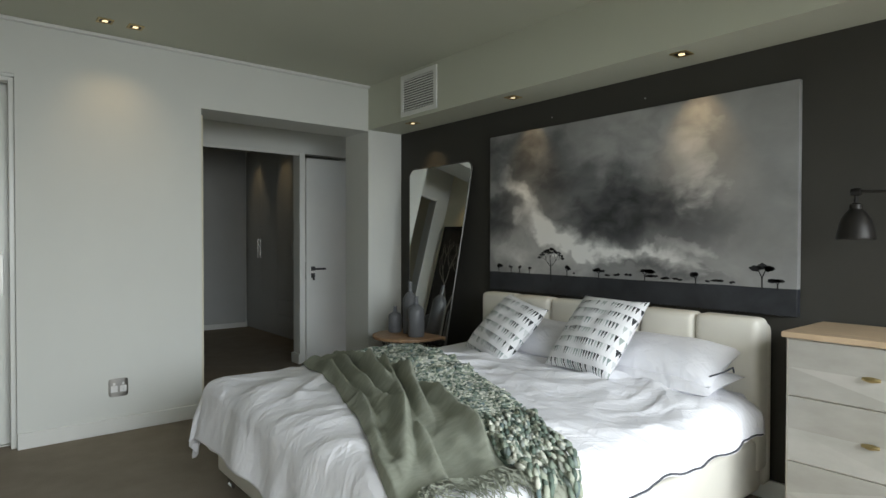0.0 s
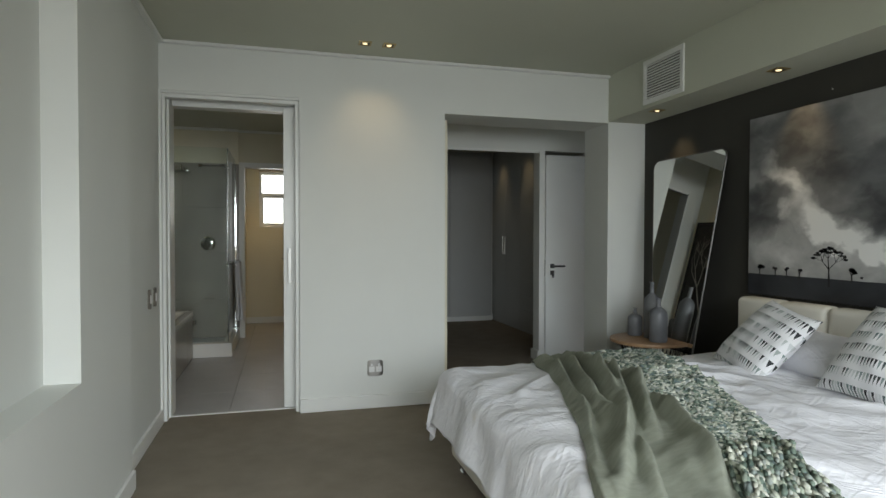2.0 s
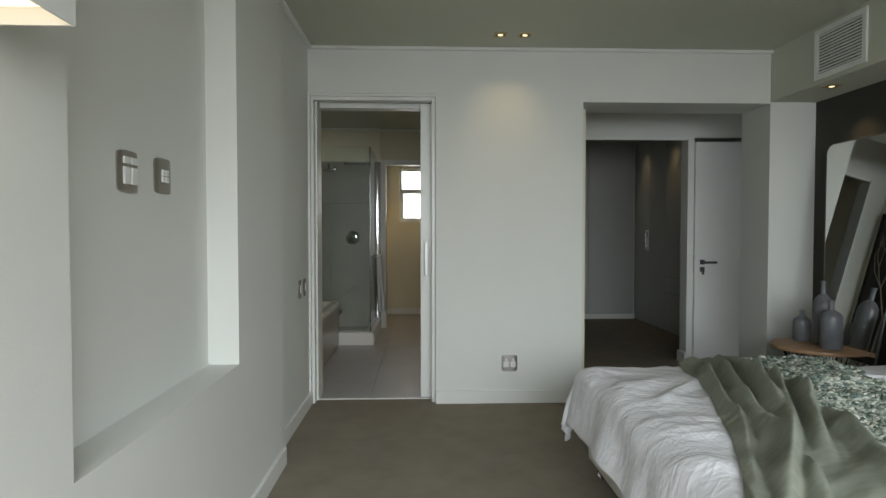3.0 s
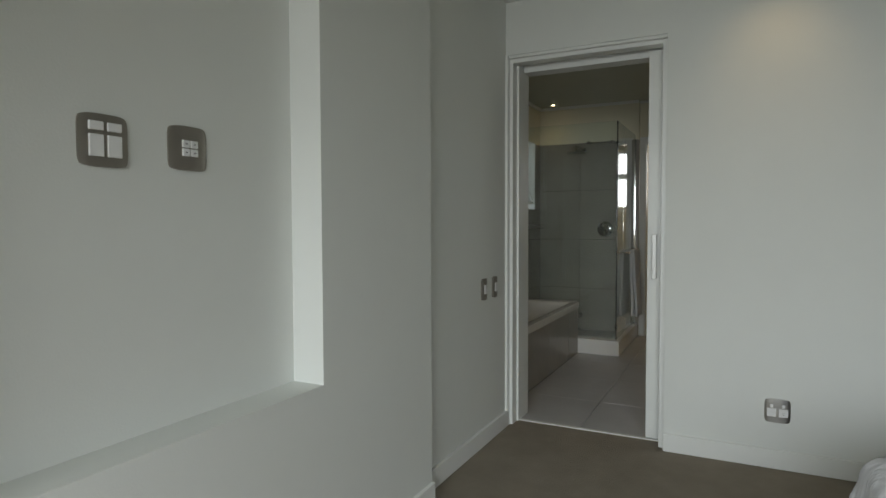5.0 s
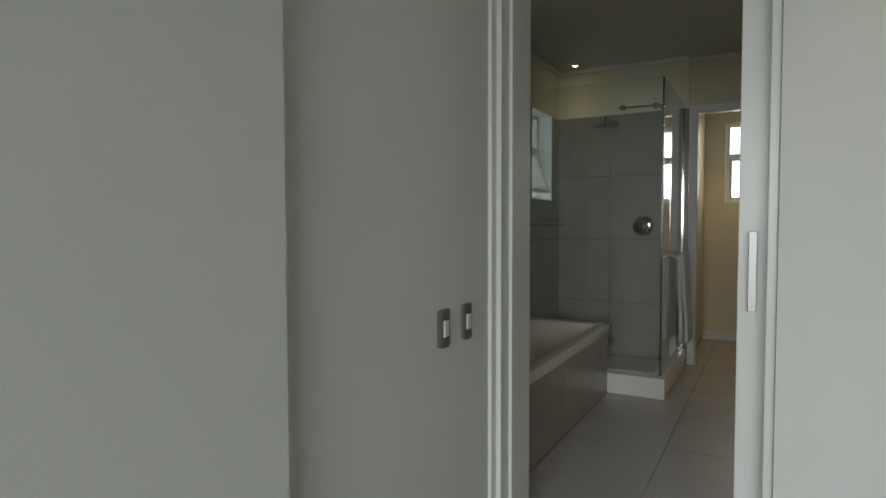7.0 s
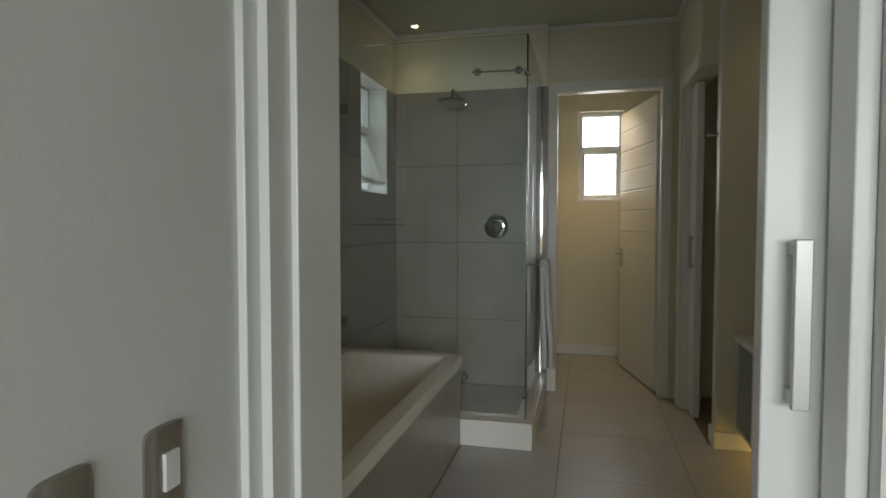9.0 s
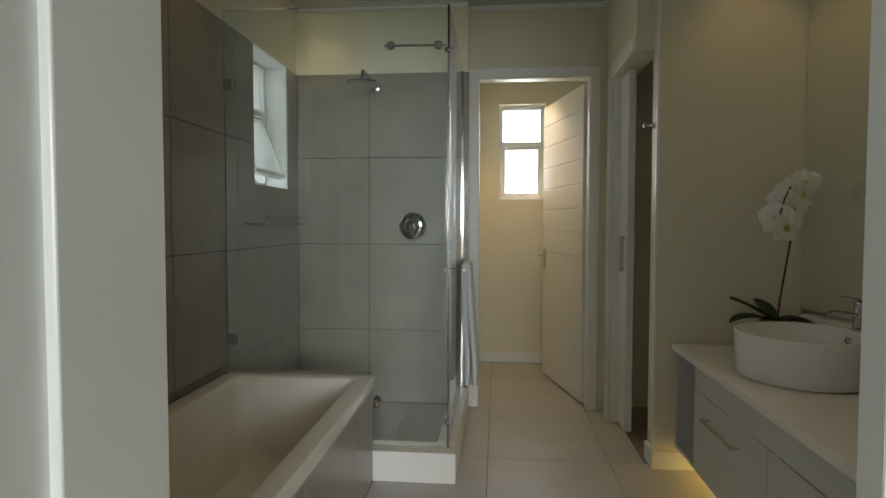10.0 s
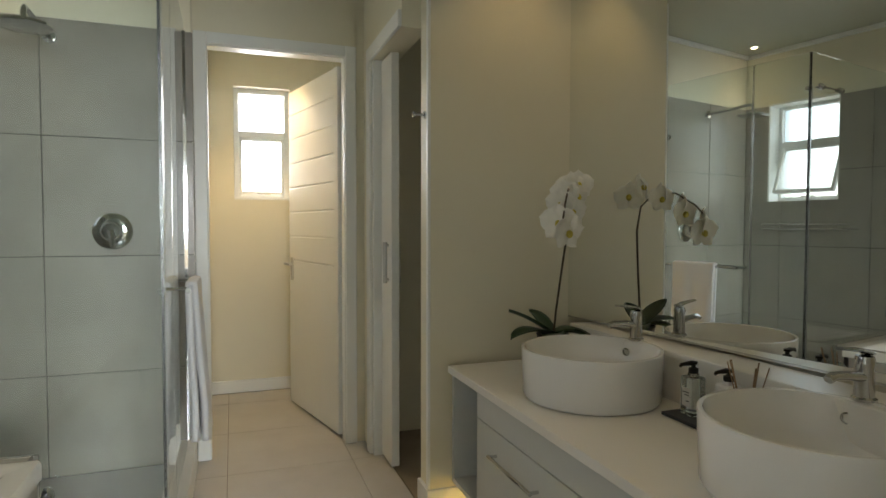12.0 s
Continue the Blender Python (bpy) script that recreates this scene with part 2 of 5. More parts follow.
def beads(name, placements, mat, parent, label):
    """One mesh of many small rounded beads, one at each matrix."""
    src = bmesh.new()
    bmesh.ops.create_icosphere(src, subdivisions=1, radius=1)
    co = [v.co.copy() for v in src.verts]
    tri = [[v.index for v in f.verts] for f in src.faces]
    src.free()
    verts, faces = [], []
    for m in placements:
        k = len(verts)
        verts += [m @ c for c in co]
        faces += [[k + q for q in f] for f in tri]
    me = bpy.data.meshes.new(name)
    me.from_pydata(verts, [], faces)
    me.polygons.foreach_set("use_smooth", [True] * len(faces))
    me.materials.append(mat)
    ob = new(name, me)
    ob.parent = parent
    ob["label"] = label
    ob["kind"] = "stuff"
    return ob


def structure(name, bm, mat, label, category, smooth=False, parent=None):
    ob = part(name, bm, mat, parent, label, smooth)
    if parent is None:
        tagged(ob, label, category, kind="structure")
    return ob


# ---------------------------------------------------------------- the large structure
CEIL = 2.54       # ceiling height
SOFF = 2.175      # underside of the bulkhead over the bed
XE = 2.785        # charcoal wall
XN, XW = -0.814, -0.88   # near and far face of the west wall
YB = 0.29         # bathroom side of the wall between the rooms
XL = -1.70        # bathroom tub wall
YS = 3.29         # shower tile wall
YP = 2.47         # partition beside the vanity

structure("floor", B(-1.2, 3.0, -6.1, 0.12, -0.1, 0.0), CARPET, "taupe short-pile carpet covering the bedroom floor", "floor")
structure("floor_dressing", box(B(1.165, 3.6, 0.38, 2.6, -0.1, 0.0), 0.31, 3.6, 2.6, 4.4, -0.1, 0.0), CARPET, "dark taupe carpet in the dressing room", "floor")
structure("floor_passage", B(1.0, 2.447, 0.12, 0.38, -0.1, 0.0), CARPET, "taupe carpet under the wide opening", "floor")
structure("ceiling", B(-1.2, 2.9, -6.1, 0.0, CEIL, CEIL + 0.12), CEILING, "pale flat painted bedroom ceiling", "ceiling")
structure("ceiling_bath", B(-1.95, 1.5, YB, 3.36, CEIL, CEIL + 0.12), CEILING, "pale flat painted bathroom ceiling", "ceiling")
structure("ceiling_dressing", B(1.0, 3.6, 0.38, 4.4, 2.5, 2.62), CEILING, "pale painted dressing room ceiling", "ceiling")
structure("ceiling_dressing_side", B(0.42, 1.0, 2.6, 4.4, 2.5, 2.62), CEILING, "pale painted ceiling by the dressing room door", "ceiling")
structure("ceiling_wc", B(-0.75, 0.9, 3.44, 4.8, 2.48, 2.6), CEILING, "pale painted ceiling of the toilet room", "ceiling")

# west wall with its recessed niche and the set-back stretch by the bathroom door
wall = B(-1.2, XN, -6.1, -2.955, 0, CEIL)
box(wall, -1.2, XN, -2.955, -1.825, 0, 0.703)
box(wall, -1.2, -0.936, -2.955, -1.825, 0.703, CEIL)
box(wall, -1.2, XN, -1.825, -1.083, 0, CEIL)
structure("wall_west", wall, WALL, "off-white plastered wall with a tall shallow niche", "wall")
structure("wall_west_far", B(-1.2, XW, -1.083, 0.0, 0, CEIL), WALL, "off-white plastered wall beside the bathroom door", "wall")

# wall between bedroom and bathroom, with a pocket for the sliding door
wall = B(-1.95, -0.885, 0.0, YB, 0, CEIL)
box(wall, -0.885, 0.02, 0.0, YB, 2.215, CEIL)
box(wall, 0.02, 1.079, 0.0, 0.112, 0, CEIL)
box(wall, 0.0, 1.079, 0.178, YB, 0, CEIL)
box(wall, 0.82, 1.079, 0.112, 0.178, 0, CEIL)
structure("wall_north", wall, WALL, "off-white plastered wall between bedroom and bathroom", "wall")
wall = box(B(1.079, 2.447, 0.0, 0.24, 2.165, CEIL), 1.165, 2.447, 0.24, 0.38, 2.165, CEIL)
box(wall, 2.447, 3.0, 0.0, 0.38, 0, CEIL)
structure("wall_north_opening", wall, WALL, "thick off-white wall around the wide opening", "wall")
structure("wall_east", B(XE, 3.0, -6.1, 0.0, 0, SOFF), DARK, "charcoal painted feature wall behind the bed", "wall")
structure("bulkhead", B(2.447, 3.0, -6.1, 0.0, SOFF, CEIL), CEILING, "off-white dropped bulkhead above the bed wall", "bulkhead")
wall = B(-1.2, -0.7, -6.1, -5.9, 0, CEIL)
box(wall, 2.5, 3.0, -6.1, -5.9, 0, CEIL)
box(wall, -0.7, 2.5, -6.1, -5.9, 2.35, CEIL)
structure("wall_south", wall, WALL, "off-white wall around the wide window", "wall")

# dressing room
wall = B(1.165, 1.34, 1.24, 1.36, 0, 2.5)
box(wall, 1.34, 3.3, 1.24, 1.36, 2.115, 2.5)
structure("wall_dressing_door", wall, WALL, "off-white wall around the dressing room door", "wall")
structure("wall_passage_end", B(3.3, 3.42, 0.38, 4.4, 0, 2.5), WALL, "off-white end wall of the passage", "wall")
structure("wall_dressing_north", B(0.42, 3.3, 4.12, 4.24, 0, 2.5), WALL, "off-white rear wall of the dressing room", "wall")
wall = B(0.33, 0.42, 3.36, 4.24, 0, 2.5)
structure("wall_dressing_back", wall, WALL, "off-white side wall of the dressing room", "wall")

# bathroom shell
wall = B(-1.95, XL - 0.012, YB, 0.98, 0, CEIL)
box(wall, -1.95, XL - 0.012, 0.98, 1.65, 0, 1.385)
box(wall, -1.95, XL - 0.012, 0.98, 1.65, 2.13, CEIL)
box(wall, -1.95, XL - 0.012, 1.65, 2.61, 0, CEIL)
box(wall, -1.95, XL - 0.012, 2.61, 3.11, 0, 1.385)
box(wall, -1.95, XL - 0.012, 2.61, 3.11, 2.13, CEIL)
box(wall, -1.95, XL - 0.012, 3.11, 3.42, 0, CEIL)
structure("wall_bath_west", wall, WALL_WARM, "warm white outer wall of the bathroom with two windows", "wall")
wall = B(XL - 0.012, -0.61, YS + 0.012, 3.42, 0, CEIL)
box(wall, -0.61, 0.21, 3.36, 3.44, 2.15, CEIL)
structure("wall_bath_north", wall, WALL_WARM, "warm white wall above the shower and toilet door", "wall")
wall = B(0.25, 0.37, 3.16, 3.44, 0, CEIL)
box(wall, 0.205, 0.25, 3.36, 3.44, 0, CEIL)
box(wall, 0.25, 0.37, 2.60, 3.16, 2.03, CEIL)
structure("wall_bath_dressing", wall, WALL_WARM, "warm white wall around the dressing room sliding door", "wall")
structure("partition", B(0.335, 1.3, YP, 2.6, 0, CEIL), WALL_WARM, "cream painted partition beside the vanity", "wall")
structure("wall_vanity", box(box(B(1.14, 1.165, 0.24, 1.36, 0, CEIL), 1.14, 1.3, 1.36, YP, 0, CEIL), 1.079, 1.14, YB - 0.05, YB, 0, CEIL), WALL_WARM, "cream wall behind the vanity mirror", "wall")
for nm, dims in (("wall_wc_west", (-0.72, -0.60, 3.44, 4.75, 0, 2.48)), ("wall_wc_east", (0.9, 1.0, 3.44, 4.75, 0, 2.48)), ("wall_wc_south", (0.21, 0.9, 3.44, 3.50, 0, 2.48))):
    structure(nm, B(*dims), WALL_WARM, "warm cream wall of the small toilet room", "wall")
wall = B(-0.60, -0.415, 4.60, 4.75, 0, 2.48)
box(wall, -0.03, 0.9, 4.60, 4.75, 0, 2.48)
box(wall, -0.415, -0.03, 4.60, 4.75, 0, 1.385)
box(wall, -0.415, -0.03, 4.60, 4.75, 2.175, 2.48)
structure("wall_wc_north", wall, WALL_WARM, "warm cream toilet room wall round its window", "wall")


# baseboards, cornices
def strip(name, bm, label, cat):
    return structure(name, bm, TRIM, label, cat)


bb = B(0.02, 1.079, -0.018, 0.0, 0, 0.095, 0.004)
strip("baseboard_north", bb, "white painted baseboard", "baseboard")
strip("baseboard_pier", B(2.447, XE, -0.018, 0.0, 0, 0.095, 0.004), "white painted baseboard", "baseboard")
strip("baseboard_west", B(XN, XN + 0.018, -6.0, -1.083, 0, 0.095, 0.004), "white painted baseboard", "baseboard")
strip("baseboard_west_far", B(XW, XW + 0.018, -1.083, -0.012, 0, 0.095, 0.004), "white painted baseboard", "baseboard")
strip("baseboard_east", B(XE - 0.018, XE, -6.0, -0.02, 0, 0.095, 0.004), "white painted baseboard on the charcoal wall", "baseboard")
strip("baseboard_partition", B(0.325, 0.955, YP - 0.016, YP, 0, 0.09, 0.004), "white painted baseboard under the vanity", "baseboard")
strip("baseboard_partition_end", B(0.318, 0.335, YP - 0.016, 2.6, 0, 0.09, 0.004), "white painted baseboard round the partition end", "baseboard")
strip("baseboard_wc", B(-0.60, 0.9, 4.586, 4.60, 0, 0.09, 0.004), "white painted baseboard in the toilet room", "baseboard")
strip("cornice_north", B(XW, 2.447, -0.035, 0.0, CEIL - 0.022, CEIL, 0.006), "narrow stepped ceiling cornice", "cornice")
strip("cornice_west", B(XW, XW + 0.035, -1.083, -0.035, CEIL - 0.022, CEIL, 0.006), "narrow stepped ceiling cornice", "cornice")
strip("cornice_west_near", B(XN, XN + 0.035, -6.0, -1.048, CEIL - 0.022, CEIL, 0.006), "narrow stepped ceiling cornice", "cornice")
strip("cornice_bath_wc", B(-0.61, 0.25, 3.335, 3.36, CEIL - 0.03, CEIL, 0.006), "narrow ceiling cornice over the toilet door", "cornice")
strip("cornice_bath_north", B(XL, -0.61, YS - 0.02, YS + 0.012, CEIL - 0.03, CEIL, 0.006), "narrow ceiling cornice over the shower", "cornice")
strip("cornice_bath_west", B(XL - 0.012, XL + 0.022, YB, YS - 0.02, CEIL - 0.03, CEIL, 0.006), "narrow ceiling cornice over the bath", "cornice")
strip("cornice_bath_dressing", B(0.215, 0.25, 2.6, 3.26, CEIL - 0.03, CEIL, 0.006), "narrow ceiling cornice over the sliding door", "cornice")
strip("floor_threshold", B(-0.885, 0.03, 0.12, 0.145, -0.02, 0.006), "thin pale threshold strip at the bathroom door", "threshold")
strip("partition_edge_trim", B(0.322, 0.335, YP - 0.003, YP + 0.02, 0.09, 2.3, 0.003), "white corner bead on the partition edge", "trim")

# ---------------------------------------------------------------- bathroom door, frames
frame_thing = thing("door_frame", "white painted timber frame round the bathroom opening", "door frame", kind="structure")
for nm, bm in (
    ("frame_side", box(box(B(-0.885, -0.866, -0.012, 0.03, 0, 2.2145, 0.003), -0.885, -0.848, 0.03, 0.105, 0, 2.2), -0.885, -0.836, 0.105, YB, 0, 2.19, 0.003)),
    ("frame_side", B(-0.008, 0.0195, 0.03, 0.112, 0.0, 2.198, 0.003)),
    ("frame_head", box(box(B(-0.866, 0.019, 0.004, 0.03, 2.198, 2.2145, 0.003), -0.848, -0.009, 0.03, 0.105, 2.175, 2.1975), -0.83, -0.0, 0.185, YB, 2.15, 2.2145)),
):
    part(nm, bm, TRIM, frame_thing)

slider = thing("sliding_door", "white painted sliding door half hidden in its wall pocket", "door")
part("leaf", B(-0.088, 0.74, 0.124, 0.166, 0.012, 2.17, 0.003), TRIM, slider)
pull = B(-0.058, -0.034, 0.082, 0.094, 0.915, 1.16, 0.002)
for z in (0.92, 1.135):
    box(pull, -0.056, -0.036, 0.094, 0.124, z, z + 0.02, 0.002)
part("handle", pull, SATIN, slider, "flat brushed steel pull handle")


def architrave(name, label, x0, x1, z1, y, w=0.06, d=0.018):
    t = thing(name, label, "door frame", kind="structure")
    part("frame_side", B(x0, x0 + w, y - d, y, 0, z1, 0.004), TRIM, t)
    part("frame_side", B(x1 - w, x1, y - d, y, 0, z1, 0.004), TRIM, t)
    part("frame_head", B(x0 + w, x1 - w, y - d, y, z1 - w, z1, 0.004), TRIM, t)
    part("lining", B(x0 + w - 0.02, x0 + w + 0.004, y, y + 0.085, 0, z1 - w), TRIM, t)
    part("lining", B(x1 - w - 0.004, x1 - w + 0.02, y, y + 0.085, 0, z1 - w), TRIM, t)
    part("lining", B(x0 + w, x1 - w, y, y + 0.085, z1 - w - 0.004, z1 - w + 0.02), TRIM, t)
    return t


architrave("door_frame", "white moulded frame round the toilet door", -0.605, 0.205, 2.15, 3.36)

# toilet door: grooved boards, standing open into the small room
wc_door = thing("door", "white boarded door standing open into the toilet room", "door")
turn = pose(0.142, 3.475, 0.012, 0, 0, 104.0)
LEN = 0.80
n_board = 13
for k in range(6, n_board):
    z0, z1 = 2.06 * k / n_board, 2.06 * (k + 1) / n_board
    ob = part("board", B(0, LEN, -0.02, 0.02, z0 + 0.003, z1 - 0.003, 0.005, m=turn), TRIM, wc_door)
part("lower_panel", B(0, LEN, -0.02, 0.02, 0.0, 2.06 * 6 / n_board - 0.003, 0.004, m=turn), TRIM, wc_door)
part("core", B(0.006, LEN - 0.006, -0.014, 0.014, 0, 2.06, m=turn), TRIM, wc_door)
part("edge_rail", B(-0.004, 0.05, -0.021, 0.021, 0, 2.06, 0.003, m=turn), TRIM, wc_door)
for s in (1, -1):
    hd = lathe([(0.006, 0), (0.006, 0.05)], 12, m=turn @ pose(LEN - 0.06, 0.02 * s, 0.93, -90 * s, 0, 0))
    tube([turn @ Vector((LEN - 0.06, 0.07 * s, 0.93)), turn @ Vector((LEN - 0.17, 0.072 * s, 0.93))], 0.009, 10, hd)
    box(hd, LEN - 0.08, LEN - 0.04, min(0.02 * s, 0.026 * s), max(0.02 * s, 0.026 * s), 0.82, 0.97, 0.002, m=turn)
    part("handle", hd, STEEL, wc_door, "satin lever handle on a plate")
for z in (0.22, 1.82):
    part("hinge", B(-0.012, 0.004, -0.027, -0.019, z - 0.06, z + 0.06, 0.002, m=turn), STEEL, wc_door, "steel butt hinge")

# bathroom to dressing room sliding door
fr = thing("door_frame", "white frame round the dressing room sliding door", "door frame", kind="structure")
part("frame_side", B(0.232, 0.25, 3.16, 3.23, 0, 2.10, 0.004), TRIM, fr)
part("frame_head", B(0.232, 0.25, 2.60, 3.16, 2.03, 2.10, 0.004), TRIM, fr)
part("lining", B(0.25, 0.37, 3.13, 3.16, 0, 2.03), TRIM, fr)
sl = thing("sliding_door", "white sliding door standing part open", "door")
part("leaf", B(0.29, 0.33, 2.93, 3.128, 0.012, 2.02, 0.003), TRIM, sl)
for x in (0.272, 0.34):
    h = tube([(x, 2.985, 0.91), (x, 2.985, 1.11)], 0.011, 8)
    for z in (0.925, 1.095):
        tube([(x, 2.985, z), (0.29 if x < 0.3 else 0.33, 2.985, z)], 0.007, 8, h)
    part("handle", h, SATIN, sl, "satin D-shaped pull handle")
hk = lathe([(0.016, 0), (0.016, 0.006), (0.006, 0.01), (0.006, 0.04), (0.013, 0.045), (0.013, 0.055), (0.004, 0.058)], 16, m=pose(0.322, 2.50, 1.645, 0, -90, 0))
tagged(part("robe_hook", hk, CHROME, smooth=True), "small chrome robe hook on the partition edge", "hook")

# ---------------------------------------------------------------- windows


def casement(name, label, m, w, h, split=0.56, tilt=0.0, stay=True):
    """A two-pane window in the plane of m: x along it, z up, origin at its lower middle."""
    t = thing(name, label, "window", kind="structure")
    f = 0.035
    part("window_frame", box(box(box(box(B(-w / 2, -w / 2 + f, -0.03, 0.03, 0, h, 0.003), w / 2 - f, w / 2, -0.03, 0.03, 0, h, 0.003), -w / 2 + f, w / 2 - f, -0.03, 0.03, 0, f, 0.003), -w / 2 + f, w / 2 - f, -0.03, 0.03, h - f, h, 0.003), -w / 2 + f, w / 2 - f, -0.03, 0.03, h * split, h * split + 0.045, 0.003), TRIM, t).matrix_basis = m
    pane = part("pane", B(-w / 2 + f, w / 2 - f, -0.003, 0.003, h * split + 0.045, h - f), WINDOWGLASS, t)
    pane.matrix_basis = m
    pane.visible_shadow = False
    z0, z1, g = f, h * split, 0.022
    hinge = m @ pose(0, 0, z1, tilt, 0, 0) @ pose(0, 0, -z1)
    sash = box(box(box(B(-w / 2 + f, -w / 2 + f + g, -0.018, 0.018, z0, z1, 0.003), w / 2 - f - g, w / 2 - f, -0.018, 0.018, z0, z1, 0.003), -w / 2 + f + g, w / 2 - f - g, -0.018, 0.018, z0, z0 + g, 0.003), -w / 2 + f + g, w / 2 - f - g, -0.018, 0.018, z1 - g, z1, 0.003)
    part("sash", sash, TRIM, t).matrix_basis = hinge
    pane = part("pane", B(-w / 2 + f + g, w / 2 - f - g, -0.003, 0.003, z0 + g, z1 - g), WINDOWGLASS, t)
    pane.matrix_basis = hinge
    pane.visible_shadow = False
    if stay:
        part("stay", tube([(-0.03, -0.035, 0.045), (0.0, -0.045, 0.035), (0.06, -0.04, 0.04)], 0.006, 6), STEEL, t, "steel window stay").matrix_basis = m
    part("window_sill", B(-w / 2, w / 2, -0.10, -0.03, -0.012, 0.006, 0.003), TRIM, t).matrix_basis = m
    return t


casement("window_1", "white steel-framed toilet room window over frosted daylight", pose(-0.2225, 4.70, 1.385), 0.385, 0.79)
casement("window_2", "white-framed window above the bath", pose(-1.86, 1.315, 1.385, 0, 0, 90), 0.67, 0.745)
casement("window_3", "white-framed window in the shower wall, lower sash tilted open", pose(-1.86, 2.86, 1.385, 0, 0, 90), 0.50, 0.745, tilt=-22)
for y0, y1, nm in ((0.98, 1.65, "reveal_bath"), (2.61, 3.11, "reveal_shower")):
    bm = B(-1.90, XL - 0.004, y0 - 0.002, y0 + 0.01, 1.385, 2.13)
    box(bm, -1.90, XL - 0.004, y1 - 0.01, y1 + 0.002, 1.385, 2.13)
    box(bm, -1.90, XL - 0.004, y0 + 0.01, y1 - 0.01, 1.375, 1.388)
    box(bm, -1.90, XL - 0.004, y0 + 0.01, y1 - 0.01, 2.118, 2.132)
    structure(nm, bm, TRIM, "white painted window reveal", "window reveal")
bw = thing("window_4", "wide white-framed bedroom window", "window", kind="structure")
bm = B(-0.7, -0.64, -6.05, -5.98, 0, 2.35, 0.004)
for x in (0.34, 1.4, 2.44):
    box(bm, x, x + 0.06, -6.05, -5.98, 0, 2.35, 0.004)
box(bm, -0.64, 2.44, -6.05, -5.98, 2.29, 2.35)
box(bm, -0.64, 2.44, -6.05, -5.98, 0, 0.06)
part("window_frame", bm, TRIM, bw)

# ---------------------------------------------------------------- bedroom: electrical things


def plate(name, label, m, w, h, inserts, mat=PLATE, cat="switch"):
    """A wall plate in the x-z plane of m, facing -y, with inserts (x, z, w, h, material, name)."""
    t = thing(name, label, cat)
    def face(u, v):
        a, b = 2 * u - 1, 2 * v - 1
        k = (1 - 0.05 * (a * b) ** 4 * 2.2)
        return (w / 2 * a * k * (1 - 0.035 * (1 - b * b)), -0.004 - 0.007 * (1 - a ** 4), h / 2 * b * k)
    bm = sheet(face, 12, 12)
    ex = bmesh.ops.extrude_face_region(bm, geom=list(bm.faces))
    vs = [g for g in ex["geom"] if isinstance(g, bmesh.types.BMVert)]
    for v in vs:
        v.co.y = 0.0
    part("plate", bm, mat, t, smooth=True).matrix_basis = m
    for x, z, a, b, mt, nm in inserts:
        part(nm, B(x - a / 2, x + a / 2, -0.0155, -0.004, z - b / 2, z + b / 2, 0.0015), mt, t).matrix_basis = m
    return t


EAST = lambda x, y, z: pose(x, y, z, 0, 0, 90)   # faces +x
plate("light_switch", "pewter light switch plate with white rockers in the niche", EAST(-0.936, -2.463, 1.412), 0.125, 0.12, [(-0.022, 0.032, 0.034, 0.02, PLASTIC, "rocker"), (0.022, 0.032, 0.034, 0.02, PLASTIC, "rocker"), (-0.022, -0.012, 0.034, 0.05, PLASTIC, "rocker"), (0.022, -0.012, 0.034, 0.05, PLASTIC, "rocker")])
plate("media_socket", "pewter media socket plate with four white outlets in the niche", EAST(-0.936, -2.231, 1.42), 0.125, 0.115, [(x, z, 0.022, 0.019, PLASTIC, "outlet") for x in (-0.013, 0.013) for z in (-0.011, 0.011)] + [(x, z, 0.009, 0.006, BLACK, "jack") for x in (-0.013, 0.013) for z in (-0.0112, 0.0112)])
for y in (-0.345, -0.19):
    plate("light_switch", "pewter light switch plate beside the bathroom door", EAST(XW, y, 0.862), 0.082 if y < -0.3 else 0.078, 0.118, [(0, 0, 0.028, 0.05, PLASTIC, "rocker")])
plate("wall_socket", "brushed steel double wall socket above the baseboard", pose(0.553, 0, 0.29), 0.118, 0.118, [(-0.026, -0.008, 0.04, 0.04, PLASTIC, "outlet"), (0.026, -0.008, 0.04, 0.04, PLASTIC, "outlet"), (-0.026, 0.024, 0.014, 0.016, PLASTIC, "rocker"), (0.026, 0.024, 0.014, 0.016, PLASTIC, "rocker"), (0.021, -0.006, 0.005, 0.005, BLACK, "jack"), (0.031, -0.006, 0.005, 0.005, BLACK, "jack"), (0.026, -0.016, 0.006, 0.006, BLACK, "jack")], STEEL, "socket")


def downlight(x, y, z, label="small square recessed downlight, lit warm", size=0.085):
    t = thing("downlight", label, "downlight", "recessed downlights")
    s = size / 2
    bm = B(-s, s, -s, -s + 0.012, -0.006, 0.004, 0.001)
    box(bm, -s, s, s - 0.012, s, -0.006, 0.004, 0.001)
    box(bm, -s, -s + 0.012, -s + 0.012, s - 0.012, -0.006, 0.004, 0.001)
    box(bm, s - 0.012, s, -s + 0.012, s - 0.012, -0.006, 0.004, 0.001)
    part("frame", bm, BRASS, t).matrix_basis = pose(x, y, z)
    part("baffle", B(-s + 0.012, s - 0.012, -s + 0.012, s - 0.012, -0.003, 0.002), BLACK, t).matrix_basis = pose(x, y, z)
    part("lamp", lathe([(0.016, -0.006), (0.016, -0.003)], 14), BULB_DIM, t).matrix_basis = pose(x, y, z)
    return t


